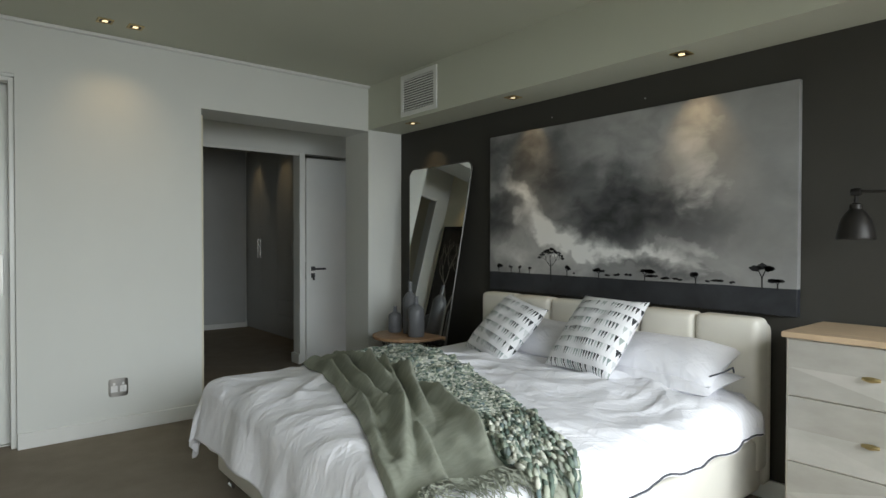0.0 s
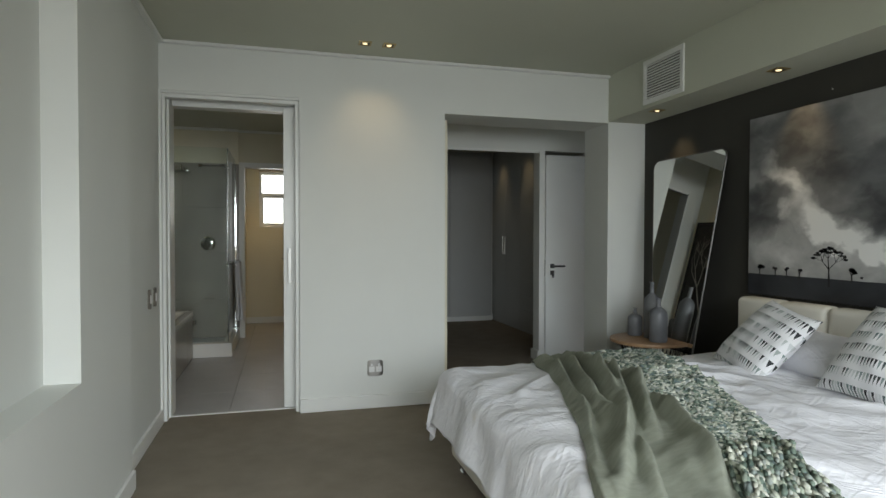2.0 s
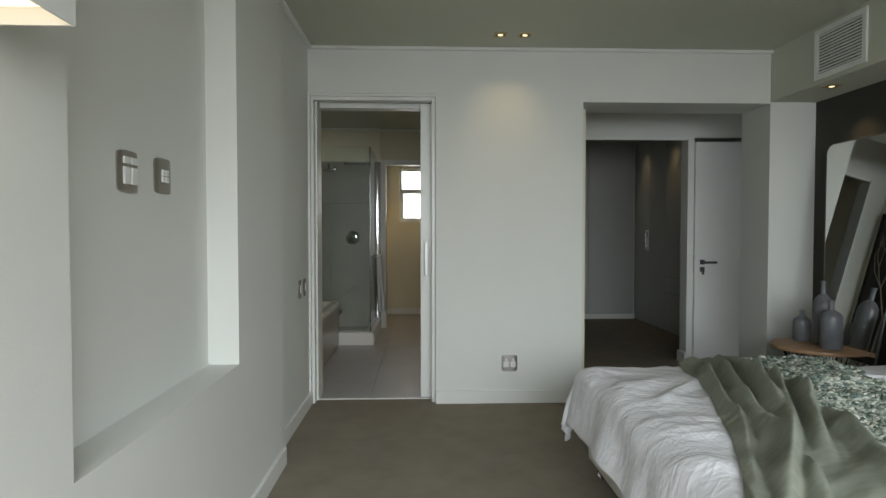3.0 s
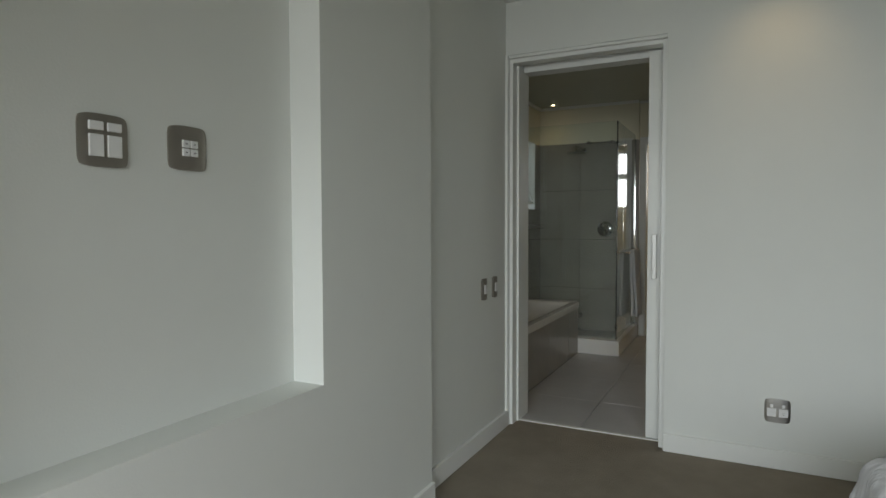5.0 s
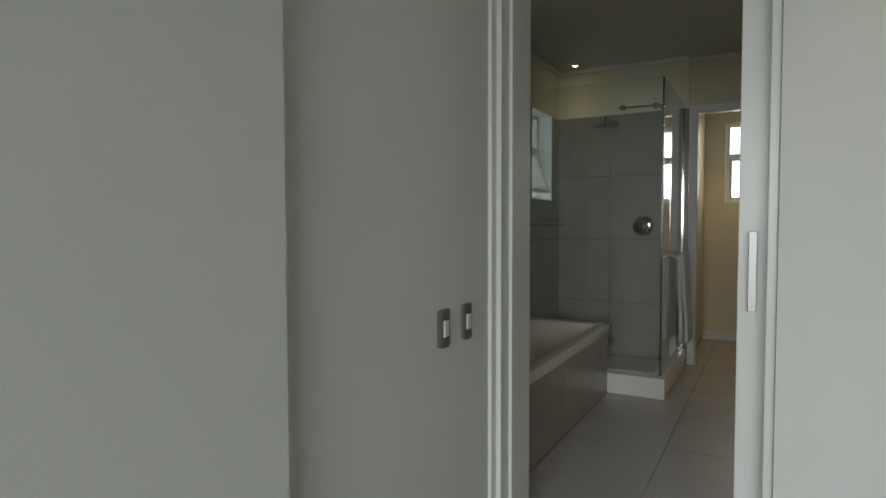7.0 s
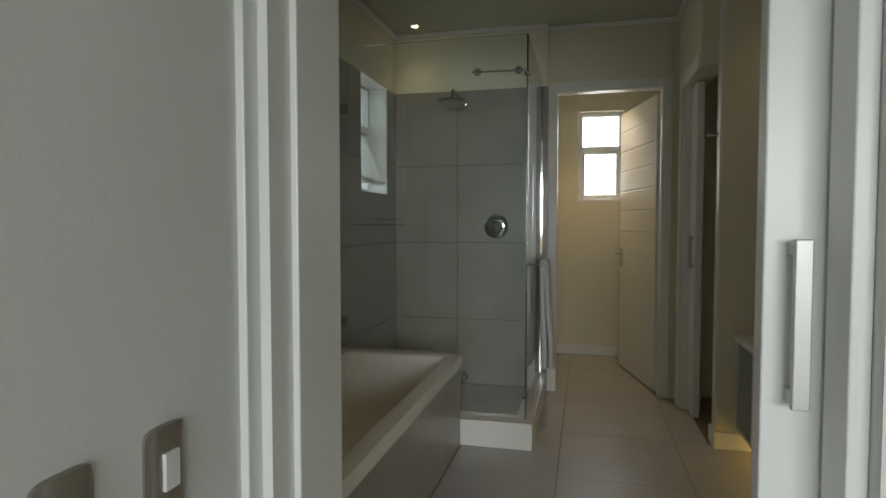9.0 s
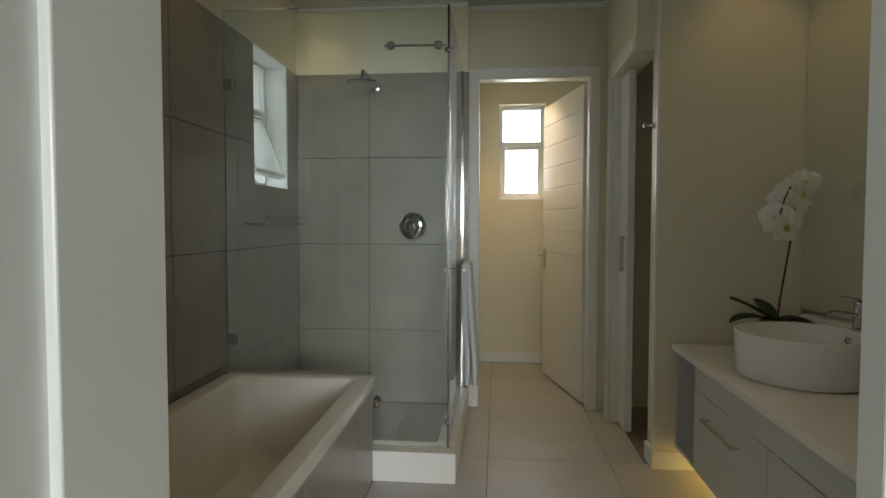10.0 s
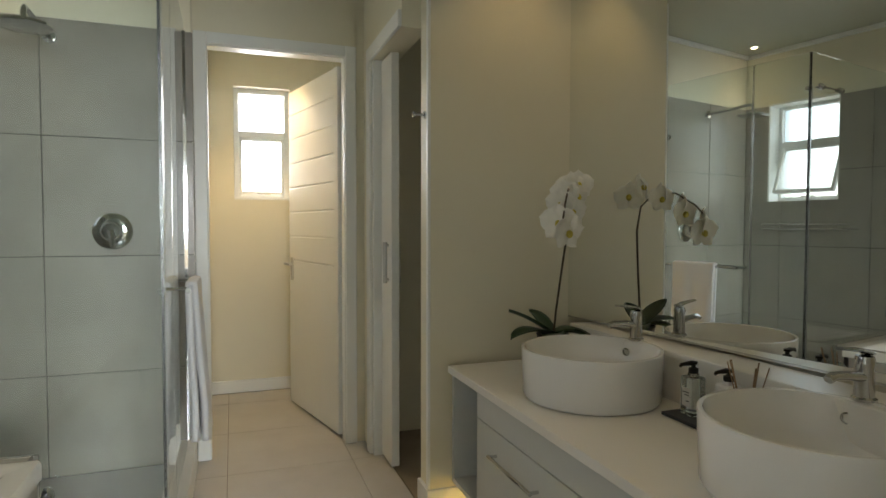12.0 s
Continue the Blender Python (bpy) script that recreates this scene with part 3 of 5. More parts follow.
for x in (0.442, 0.605):
    downlight(x, -0.295, CEIL)
for y in (-0.48, -1.58, -2.74, -3.85):
    downlight(2.56, y, SOFF)
spot_lamp("downlight_beam", (0.442, -0.295, CEIL - 0.012), (0.46, 0.0, 1.75), 2.6, 76, WARM, 1.0)
spot_lamp("downlight_beam", (0.605, -0.295, CEIL - 0.012), (0.6, 0.0, 1.75), 2.6, 76, WARM, 1.0)
for y in (-0.48, -1.58, -2.74):
    spot_lamp("downlight_beam", (2.56, y, SOFF - 0.012), (2.745, y, 1.72), 7.5, 66, WARM, 1.0)

# air grille on the bulkhead
ac = thing("air_vent", "white louvred air conditioning grille on the bulkhead", "air vent")
X0, Y0, Y1, Z0, Z1 = 2.447, -0.935, -0.49, 2.20, 2.515
bm = B(X0 - 0.014, X0, Y0, Y1, Z0, Z0 + 0.035, 0.003)
box(bm, X0 - 0.014, X0, Y0, Y1, Z1 - 0.035, Z1, 0.003)
box(bm, X0 - 0.014, X0, Y0, Y0 + 0.035, Z0 + 0.035, Z1 - 0.035, 0.003)
box(bm, X0 - 0.014, X0, Y1 - 0.035, Y1, Z0 + 0.035, Z1 - 0.035, 0.003)
part("frame", bm, TRIM, ac)
part("backing", B(X0 - 0.003, X0 - 0.001, Y0 + 0.035, Y1 - 0.035, Z0 + 0.035, Z1 - 0.035), BLACK, ac)
n = 13
for k in range(n):
    z = Z0 + 0.045 + (Z1 - Z0 - 0.09) * k / (n - 1)
    part("slat", B(-0.006, 0.006, Y0 + 0.035, Y1 - 0.035, -0.0015, 0.0015, m=pose(X0 - 0.008, 0, z, 0, 40, 0)), TRIM, ac)

# wall light at the end of the west wall
wl_t = thing("wall_light", "white glossy box wall light, lit from below", "wall light")
bm = B(XN, -0.64, -3.56, -3.224, 1.573, 1.80)
bmesh.ops.delete(bm, geom=[f for f in bm.faces if f.normal.z < -0.5], context="FACES")
sh = part("shade", bm, CERAMIC, wl_t)
md = sh.modifiers.new("thick", "SOLIDIFY")
md.thickness = 0.006
part("diffuser", B(XN + 0.01, -0.65, -3.55, -3.234, 1.60, 1.604), SHADEGLOW, wl_t, "lit cream diffuser")
part("back_plate", B(XN, XN + 0.008, -3.50, -3.28, 1.62, 1.78), STEEL, wl_t)

# ---------------------------------------------------------------- bedroom: bed
BX0, BX1, BY0, BY1, TOP = 0.80, 2.66, -3.06, -1.27, 0.50
bed = thing("bed", "upholstered cream leather double bed with padded headboard", "bed", at=(1.7, -2.16, 0))
bed_in = bed.location.copy()


def bed_part(name, bm, mat, label="", smooth=False):
    ob = part(name, bm, mat, bed, label, smooth)
    ob.matrix_basis = Matrix.Translation(-bed_in)
    return ob


bed_part("base", B(BX0 - 0.03, BX1 + 0.02, BY0 - 0.03, BY1 + 0.03, 0.07, 0.33, 0.03, seg=3), LEATHER, "cream leather bed base", True)
bed_part("mattress", B(BX0, BX1, BY0, BY1, 0.33, TOP - 0.02, 0.05, seg=4), LINEN, "white mattress", True)
for x in (BX0 + 0.02, BX1 - 0.1):
    for y in (BY0 + 0.01, BY1 - 0.07):
        bm = tube([(x, y, 0.07), (x, y, 0.006), (x, y + 0.06, 0.006), (x, y + 0.06, 0.07)], 0.008, 8)
        bed_part("leg", bm, CHROME, "bent chrome bar leg")
HB0, HB1 = -3.10, -1.235
bed_part("headboard", B(2.70, XE - 0.022, HB0, HB1, 0.08, 0.86, 0.04, seg=3), LEATHER, "cream leather headboard", True)
n = 6
for k in range(n):
    a, b = HB0 + (HB1 - HB0) * k / n, HB0 + (HB1 - HB0) * (k + 1) / n
    bm = B(2.60, 2.73, a + 0.001, b - 0.001, 0.16, 0.885, 0.035, seg=4)
    bed_part("headboard_pad", bm, LEATHER, "padded upright headboard channel", True)

noise_at = lambda x, y, z=0.0: noise.noise(Vector((x, y, z)))


def bed_surface(px, py, lift=0.0):
    """A point of the bedding over the mattress; beyond the edges it folds down."""
    cx, cy = min(max(px, BX0), BX1), min(max(py, BY0), BY1)
    dx, dy = px - cx, py - cy
    d = math.hypot(dx, dy)
    crown = 0.055 * (1 - min(1, abs((py - (BY0 + BY1) / 2) / 0.95)) ** 3) * min(1, 0.35 + (px - BX0) / 0.5 if px > BX0 else 0.35)
    puff = 0.022 * noise_at(px * 2.1, py * 2.3, 3.1) + 0.012 * noise_at(px * 5.2 + 2 * noise_at(px * 2, py * 2), py * 4.1, 1.7)
    # soft creases in two directions, strong in some patches and gone in others
    bend = 0.5 * noise_at(px * 1.4, py * 1.4, 8.2)
    crease = lambda n, k: math.exp(-(n * k) ** 2)
    for ang, f, along, amp, seed in ((0.9, 3.6, 1.2, 0.017, 4.4), (-0.5, 4.6, 1.4, 0.014, 14.1), (1.4, 8.0, 2.4, 0.008, 7.7), (0.3, 9.0, 2.6, 0.007, 21.3)):
        c_, s_ = math.cos(ang), math.sin(ang)
        n_c = noise_at((px * c_ + py * s_ + bend * 0.35) * f, (py * c_ - px * s_ + bend * 0.5) * along, seed)
        mask = max(0.0, 0.5 + 1.5 * noise_at(px * 1.9 + seed, py * 1.9, seed * 0.7))
        puff += amp * crease(n_c, 5.0) * min(1.2, mask)
    z = TOP + 0.03 + crown + puff + lift
    if d < 1e-6:
        return Vector((px, py, z))
    n_ = Vector((dx / d, dy / d, 0))
    r = 0.10
    a = min(d / r, math.pi / 2)
    out, down = r * math.sin(a), r * (1 - math.cos(a))
    rest = max(0.0, d - r * math.pi / 2)
    along = px * abs(n_.y) + py * abs(n_.x)
    ripple = 0.012 * math.sin(along * 17 + 2.5 * noise_at(along * 3, 0.5)) * min(1, rest / 0.12)
    out += 0.22 * rest + ripple + (0.028 * noise_at(px * 4, py * 4, 9.0) + lift)
    down += rest * 0.97
    return Vector((cx, cy, z - down)) + n_ * out


FOOT, SIDE_NEAR, SIDE_FAR = 0.35, 0.21, 0.30


def duvet_point(u, v):
    fo = FOOT + 0.03 * noise_at(v * 5, 1.3)
    near = SIDE_NEAR + 0.02 * noise_at(u * 6, 2.3) + 0.10 * max(0.0, 0.5 - u)
    far = SIDE_FAR + 0.03 * noise_at(u * 6, 7.3)
    head = 2.52
    px = BX0 - fo + (head - BX0 + fo) * u
    py = BY0 - near + (BY1 - BY0 + near + far) * v
    return bed_surface(px, py)


duvet = thing("duvet", "rumpled white cotton duvet hanging over the bed", "duvet")
dv = part("cover", sheet(duvet_point, 170, 190), DUVET, duvet, smooth=True)
md = dv.modifiers.new("thick", "SOLIDIFY")
md.thickness, md.offset = 0.018, -1
hem = [duvet_point(u / 90, 0.004) + Vector((0, -0.004, 0)) for u in range(90)]
part("piping", tube(hem, 0.0038, 6), PIPING, duvet, "thin charcoal piping along the hem")
bed_part("sheet_top", B(2.25, BX1, BY0 + 0.01, BY1 - 0.01, TOP - 0.03, TOP + 0.03, 0.025, seg=3), LINEN, "white fitted sheet", True)


# throw blankets lie across the bed, from the far side to the near one
def lerp_table(table, y):
    for (a, xa), (b, xb) in zip(table, table[1:]):
        if y >= b:
            return xa + (xb - xa) * (y - a) / (b - a)
    return table[-1][1]


T_LEFT = [(-1.05, 1.30), (-1.4, 1.20), (-1.87, 1.08), (-2.43, 0.89), (-2.78, 0.75), (-3.0, 0.63), (-3.5, 0.52)]
T_MID = [(-1.05, 1.60), (-1.5, 1.49), (-1.92, 1.41), (-2.38, 1.30), (-2.79, 1.19), (-3.03, 1.07), (-3.5, 0.95)]
T_RIGHT = [(-1.05, 2.08), (-1.4, 1.98), (-2.33, 1.63), (-2.83, 1.40), (-3.17, 1.21), (-3.5, 1.10)]
# soft folds that fan out from the gathered far end: across at the far and near end, height, width, first and last stretch
FOLDS = [(0.22, 0.02, 0.040, 0.07, 0.04, 1.05), (0.44, 0.26, 0.055, 0.08, 0.06, 0.75), (0.60, 0.46, 0.065, 0.08, 0.05, 0.62), (0.80, 0.62, 0.055, 0.07, 0.10, 0.55),
         (0.98, 0.50, 0.060, 0.075, 0.34, 0.80), (0.74, 0.16, 0.055, 0.075, 0.42, 0.98), (0.95, 0.68, 0.050, 0.07, 0.55, 1.02), (0.30, 0.44, 0.045, 0.06, 0.62, 1.05), (0.56, 0.80, 0.035, 0.06, 0.30, 0.62)]


def throw_point(u, v):
    py = -1.10 - (1.86 + 0.11 * u) * v - 0.03 * noise_at(u * 4, 0.2)
    a, b = lerp_table(T_LEFT, py), lerp_table(T_MID, py)
    px = a + (b + 0.06 - a) * u
    lift = 0.014 + 0.012 * noise_at(px * 4, py * 4, 3)
    for k, (u0, u1, amp, wide, va, vb) in enumerate(FOLDS):
        f = (v - va) / (vb - va)
        if not 0.0 < f < 1.0:
            continue
        c = u0 + (u1 - u0) * f + 0.09 * noise_at(v * 3.4, k * 3.7) + 0.015 * noise_at(v * 9, k * 1.3)
        d = (u - c) / wide
        along = min(1.0, 5.0 * f, 4.0 * (1.0 - f))
        # steep on one side, easy on the other, with a sunk valley at the foot of the steep side
        lift += amp * along * ((math.exp(-3.0 * d * d) - 0.3 * math.exp(-6.0 * (d - 0.9) ** 2)) if d > 0 else math.exp(-0.6 * d * d))
    lift += 0.05 * max(0, 1 - v * 4.0) * (0.6 + 0.4 * noise_at(u * 2.5, v * 4, 1))
    lift = max(lift, 0.012)
    lift += 0.008 * noise_at(px * 11, py * 9, 2.0) + 0.003 * noise_at(px * 27, py * 20)
    lift *= 0.3 + 0.7 * min(1, 7 * u, 7 * (1 - u), 6 * (1 - v) + 0.3)
    return bed_surface(px, py, lift)


throw = thing("throw_blanket", "crumpled olive woven throw with a fringed edge on the bed", "blanket")
th = part("cloth", sheet(throw_point, 110, 200), OLIVE, throw, smooth=True)
md = th.modifiers.new("thick", "SOLIDIFY")
md.thickness = 0.005
rnd = random.Random(7)
bm = bmesh.new()
for k in range(240):
    u = rnd.random()
    p = throw_point(u, 1.0)
    base_y = -1.10 - (1.86 + 0.11 * u) - 0.03 * noise_at(u * 4, 0.2)
    reach, sway = rnd.uniform(0.05, 0.12), rnd.uniform(-0.05, 0.05)
    pts = [p]
    for q in (0.35, 0.7, 1.0):
        pts.append(bed_surface(p.x + sway * q + rnd.uniform(-0.012, 0.012), base_y - reach * q, 0.012 + rnd.uniform(0, 0.018)))
    tube(pts, [0.0024, 0.0026, 0.0022, 0.0012], 4, bm)
fr_ = part("fringe", bm, OLIVE, throw, "tangled olive fringe")
fr_["kind"] = "stuff"

KNIT, n_, l_, b_ = material("mottled_green_chunky_yarn")
gi = n_.new("ShaderNodeNewGeometry")
col = ramp(n_, l_, gi.outputs["Random Per Island"], [(0.0, (0.06, 0.09, 0.075)), (0.25, (0.16, 0.21, 0.17)), (0.5, (0.36, 0.39, 0.31)), (0.72, (0.62, 0.62, 0.54)), (1.0, (0.12, 0.17, 0.17))])
l_.new(col, b_.inputs["Base Color"])
b_.inputs["Roughness"].default_value = 0.95
bp = n_.new("ShaderNodeBump")
bp.inputs["Strength"].default_value = 0.8
l_.new(noise_node(n_, l_, 260, 3), bp.inputs["Height"])
l_.new(bp.outputs[0], b_.inputs["Normal"])


def knit_point(u, v, lift=0.012):
    py = -1.10 - 2.14 * v
    a, b = lerp_table(T_MID, py), lerp_table(T_RIGHT, py)
    lift += 0.06 * max(0, 1 - v * 6.0) * (0.6 + 0.4 * noise_at(u * 5, v * 6, 1)) + 0.014 * noise_at(u * 4, v * 9, 3)
    return bed_surface(a - 0.02 + (b - a + 0.02) * u, py, lift)


knit = thing("knitted_throw", "chunky mottled green and cream knitted throw on the bed", "blanket")
part("backing", sheet(knit_point, 16, 60), OLIVE, knit, "green yarn backing", True)
loops = []
for r in range(122):
    for c in range(27):
        v = 0.84 * (r + 0.5 * (c % 2) + rnd.uniform(-0.25, 0.25)) / 122
        u = (c + 0.5 + rnd.uniform(-0.3, 0.3)) / 27
        p = knit_point(min(max(u, 0), 1), min(max(v, 0), 1), 0.016)
        s_ = rnd.uniform(0.75, 1.2)
        m = Matrix.LocRotScale(p, Euler((rnd.uniform(-0.5, 0.5), rnd.uniform(-0.5, 0.5), rnd.choice((0.6, 2.4)) + rnd.uniform(-0.4, 0.4))), (0.0165 * s_, 0.007 * s_, 0.0068 * s_))
        loops.append(m)
beads("stitches", loops, KNIT, knit, "loose chunky yarn loops")
loops = []
for k in range(64):
    u, v = (k + rnd.uniform(0, 1)) / 64, rnd.uniform(0.76, 0.86)
    du, reach = rnd.uniform(-0.14, 0.14), rnd.uniform(0.08, 0.14)
    pts = []
    for q in range(10):
        f = q / 9
        pts.append(knit_point(min(max(u + du * f + 0.05 * math.sin(6 * f + k), -0.02), 1.06), min(v + f * reach, 0.99), 0.022 + 0.012 * math.sin(4.0 * f + k)))
    for p, q in zip(pts, pts[1:]):
        turn_ = (q - p).to_track_quat("X", "Z")
        s_ = rnd.uniform(0.8, 1.25)
        loops.append(Matrix.LocRotScale((p + q) / 2, turn_, (0.024 * s_, 0.009 * s_, 0.0085 * s_)))
beads("tassels", loops, KNIT, knit, "thick loose yarn tassels")


# pillows
def pillow_mesh(w, h, t, seed, pinch=0.55, bm=None):
    bm = bm or bmesh.new()
    for side in (1, -1):
        def fn(u, v):
            a, b = 2 * u - 1, 2 * v - 1
            prof = max(0, (1 - abs(a) ** 2.6)) ** pinch * max(0, (1 - abs(b) ** 2.6)) ** pinch
            k = 1 - 0.06 * (1 - a * a) * abs(b) ** 3 * 1.0
            k2 = 1 - 0.06 * (1 - b * b) * abs(a) ** 3
            z = side * (t / 2 * prof + 0.012 * prof * noise_at(a * 2.5 + seed, b * 2.5, side * 3.0))
            return (w / 2 * a * k2, h / 2 * b * k, z)
        sheet(fn, 26, 26, bm)
    bmesh.ops.remove_doubles(bm, verts=bm.verts, dist=0.0008)
    return bm


PRINT, n_, l_, b_ = material("triangle_print_cotton")
tc = n_.new("ShaderNodeTexCoord")
sp = n_.new("ShaderNodeSeparateXYZ")
l_.new(tc.outputs["Object"], sp.inputs[0])


def calc(op, a, b=None, nodes=n_, links=l_):
    x = nodes.new("ShaderNodeMath")
    x.operation = op
    for k, v in enumerate((a, b)):
        if v is None:
            continue
        if isinstance(v, (int, float)):
            x.inputs[k].default_value = v
        else:
            links.new(v, x.inputs[k])
    return x.outputs[0]


rowf = calc("MULTIPLY", sp.outputs["Y"], 16.5)
row = calc("FRACT", rowf)
row_n = calc("FLOOR", rowf)
wob = calc("MULTIPLY", row_n, 0.37)
colf = calc("ADD", calc("MULTIPLY", sp.outputs["X"], 60.0), wob)
colm = calc("FRACT", colf)
tri = calc("LESS_THAN", calc("ABSOLUTE", calc("SUBTRACT", colm, 0.5)), calc("MULTIPLY", calc("SUBTRACT", row, 0.2), 0.62))
band = calc("MULTIPLY", tri, calc("LESS_THAN", row, 0.84))
cell = n_.new("ShaderNodeTexWhiteNoise")
cell.noise_dimensions = "2D"
cv = n_.new("ShaderNodeCombineXYZ")
l_.new(calc("FLOOR", colf), cv.inputs[0])
l_.new(row_n, cv.inputs[1])
l_.new(cv.outputs[0], cell.inputs[0])
tint = ramp(n_, l_, cell.outputs[0], [(0.0, (0.02, 0.022, 0.025)), (0.3, (0.05, 0.055, 0.06)), (0.42, (0.2, 0.27, 0.27)), (0.62, (0.38, 0.43, 0.41)), (0.8, (0.62, 0.64, 0.65)), (1.0, (0.78, 0.78, 0.8))])
mx = n_.new("ShaderNodeMix")
mx.data_type = "RGBA"
l_.new(band, mx.inputs[0])
mx.inputs[6].default_value = (0.82, 0.82, 0.84, 1)
l_.new(tint, mx.inputs[7])
l_.new(mx.outputs[2], b_.inputs["Base Color"])
b_.inputs["Roughness"].default_value = 0.9


def pillow(name, label, m, w, h, t, seed, mat, back=None):
    th_ = thing(name, label, "pillow", "pillows on the bed")
    ob = part("cushion", pillow_mesh(w, h, t, seed), mat, th_, smooth=True)
    ob.matrix_basis = m
    return th_


def standing(x, y, z, lean, yaw, spin=0.0):
    """A cushion on its edge: its face looks to -x, leaning back."""
    return pose(x, y, z, 0, 0, yaw) @ pose(0, 0, 0, 0, -90 + lean, 0) @ pose(0, 0, 0, 0, 0, -90 + spin)


pillow("sleeping_pillow", "white sleeping pillow lying against the headboard", pose(2.46, -2.70, 0.665, -20, 0, 90), 0.66, 0.36, 0.17, 2.0, DUVET)
pillow("sleeping_pillow", "white sleeping pillow lying against the headboard", pose(2.46, -1.90, 0.66, -20, 0, 90), 0.62, 0.36, 0.17, 5.0, DUVET)
low = pillow("sleeping_pillow", "white pillow with charcoal piped edge lying flat", pose(2.41, -2.74, 0.595, -5, 0, 90), 0.62, 0.36, 0.10, 8.0, DUVET)
flap = [(2.36, -2.90, 0.61), (2.33, -2.95, 0.625), (2.34, -3.0, 0.64), (2.38, -3.05, 0.665), (2.43, -3.065, 0.68), (2.45, -3.06, 0.655)]
part("piping", tube(flap, 0.004, 6), PIPING, low, "loose charcoal piping of the pillowcase corner")
pillow("scatter_cushion", "white cushion printed with rows of small triangles", standing(2.26, -1.81, 0.72, 42, -10, -10), 0.45, 0.44, 0.15, 3.0, PRINT)
pillow("scatter_cushion", "white cushion printed with rows of small triangles", standing(2.28, -2.44, 0.765, 40, -8, 0), 0.44, 0.46, 0.16, 6.0, PRINT)

# ---------------------------------------------------------------- bedroom: picture, mirror, table, chest, lamp
PAINT, n_, l_, b_ = material("storm_sky_canvas")
tc = n_.new("ShaderNodeTexCoord")
sp = n_.new("ShaderNodeSeparateXYZ")
l_.new(tc.outputs["Object"], sp.inputs[0])
P = lambda op, a, b=None: calc(op, a, b, n_, l_)


def cloud(scale, detail, warp, stretch):
    mp = n_.new("ShaderNodeMapping")
    mp.inputs["Scale"].default_value = stretch
    mp.inputs["Rotation"].default_value = (radians(-24), 0, 0)
    l_.new(tc.outputs["Object"], mp.inputs[0])
    t = n_.new("ShaderNodeTexNoise")
    t.inputs["Scale"].default_value, t.inputs["Detail"].default_value, t.inputs["Distortion"].default_value = scale, detail, warp
    t.inputs["Roughness"].default_value = 0.52
    l_.new(mp.outputs[0], t.inputs[0])
    return t.outputs[0]


# y runs from +1.0 at the mirror's side to -1.03, z from 0 to 1.09
big = P("SUBTRACT", cloud(1.5, 6, 0.4, (1, 1, 1.3)), 0.5)
fine = P("SUBTRACT", cloud(3.4, 10, 0.25, (1, 1, 1.25)), 0.5)
wisp = P("SUBTRACT", cloud(8.0, 10, 0.35, (1, 0.75, 1.3)), 0.5)
drift = P("SUBTRACT", cloud(2.4, 9, 0.2, (1, 1.2, 1)), 0.5)
yw = P("ADD", sp.outputs["Y"], P("ADD", P("MULTIPLY", fine, 0.50), P("MULTIPLY", wisp, 0.20)))
zw = P("ADD", sp.outputs["Z"], P("ADD", P("MULTIPLY", drift, 0.42), P("MULTIPLY", wisp, 0.16)))


def blob(cy, cz, ry, rz, tilt=0.0):
    """One at (cy, cz) on the canvas, falling softly to nothing at its torn rim."""
    dy, dz = P("SUBTRACT", yw, cy), P("SUBTRACT", zw, cz)
    c, k = math.cos(radians(tilt)), math.sin(radians(tilt))
    a = P("POWER", P("ABSOLUTE", P("ADD", P("MULTIPLY", dy, c / ry), P("MULTIPLY", dz, k / ry))), 2.0)
    b = P("POWER", P("ABSOLUTE", P("SUBTRACT", P("MULTIPLY", dz, c / rz), P("MULTIPLY", dy, k / rz))), 2.0)
    q = P("MAXIMUM", P("SUBTRACT", 1.0, P("ADD", a, b)), 0.0)
    return P("MULTIPLY", q, P("SUBTRACT", 1.45, P("MULTIPLY", q, 0.35)))


v = P("ADD", 0.47, P("ADD", P("MULTIPLY", big, 0.18), P("MULTIPLY", fine, 0.24)))
for cy, cz, ry, rz, tilt, k in (
        (0.66, 0.90, 0.55, 0.28, 10, -0.22), (0.93, 0.50, 0.20, 0.22, 0, -0.25), (0.20, 0.64, 0.50, 0.20, 0, -0.13),
        (-0.10, 0.50, 0.56, 0.21, -6, -0.17), (-0.38, 0.45, 0.46, 0.20, -4, -0.15), (0.0, 0.42, 0.40, 0.13, 0, -0.06),
        (0.82, 0.74, 0.20, 0.09, 50, 0.22), (0.60, 0.52, 0.30, 0.12, 36, 0.28), (0.36, 0.40, 0.32, 0.13, 24, 0.34), (0.14, 0.32, 0.36, 0.11, 12, 0.34),
        (-0.20, 0.25, 0.40, 0.06, 6, 0.24), (-0.42, 0.29, 0.20, 0.055, -12, 0.18), (0.60, 0.27, 0.54, 0.16, 8, 0.16), (0.85, 0.24, 0.2, 0.08, 0, 0.08),
        (-0.06, 0.94, 0.44, 0.24, 0, 0.10), (-0.50, 0.78, 0.16, 0.36, -10, 0.14), (-0.52, 0.60, 0.14, 0.16, -20, 0.10), (-0.85, 0.85, 0.34, 0.40, 0, 0.03), (-0.80, 0.30, 0.42, 0.14, 0, 0.05), (-0.35, 0.20, 0.4, 0.04, 4, -0.10)):
    v = P("ADD", v, P("MULTIPLY", blob(cy, cz, ry, rz, tilt), P("ADD", k, P("MULTIPLY", wisp, abs(k) * 2.4))))
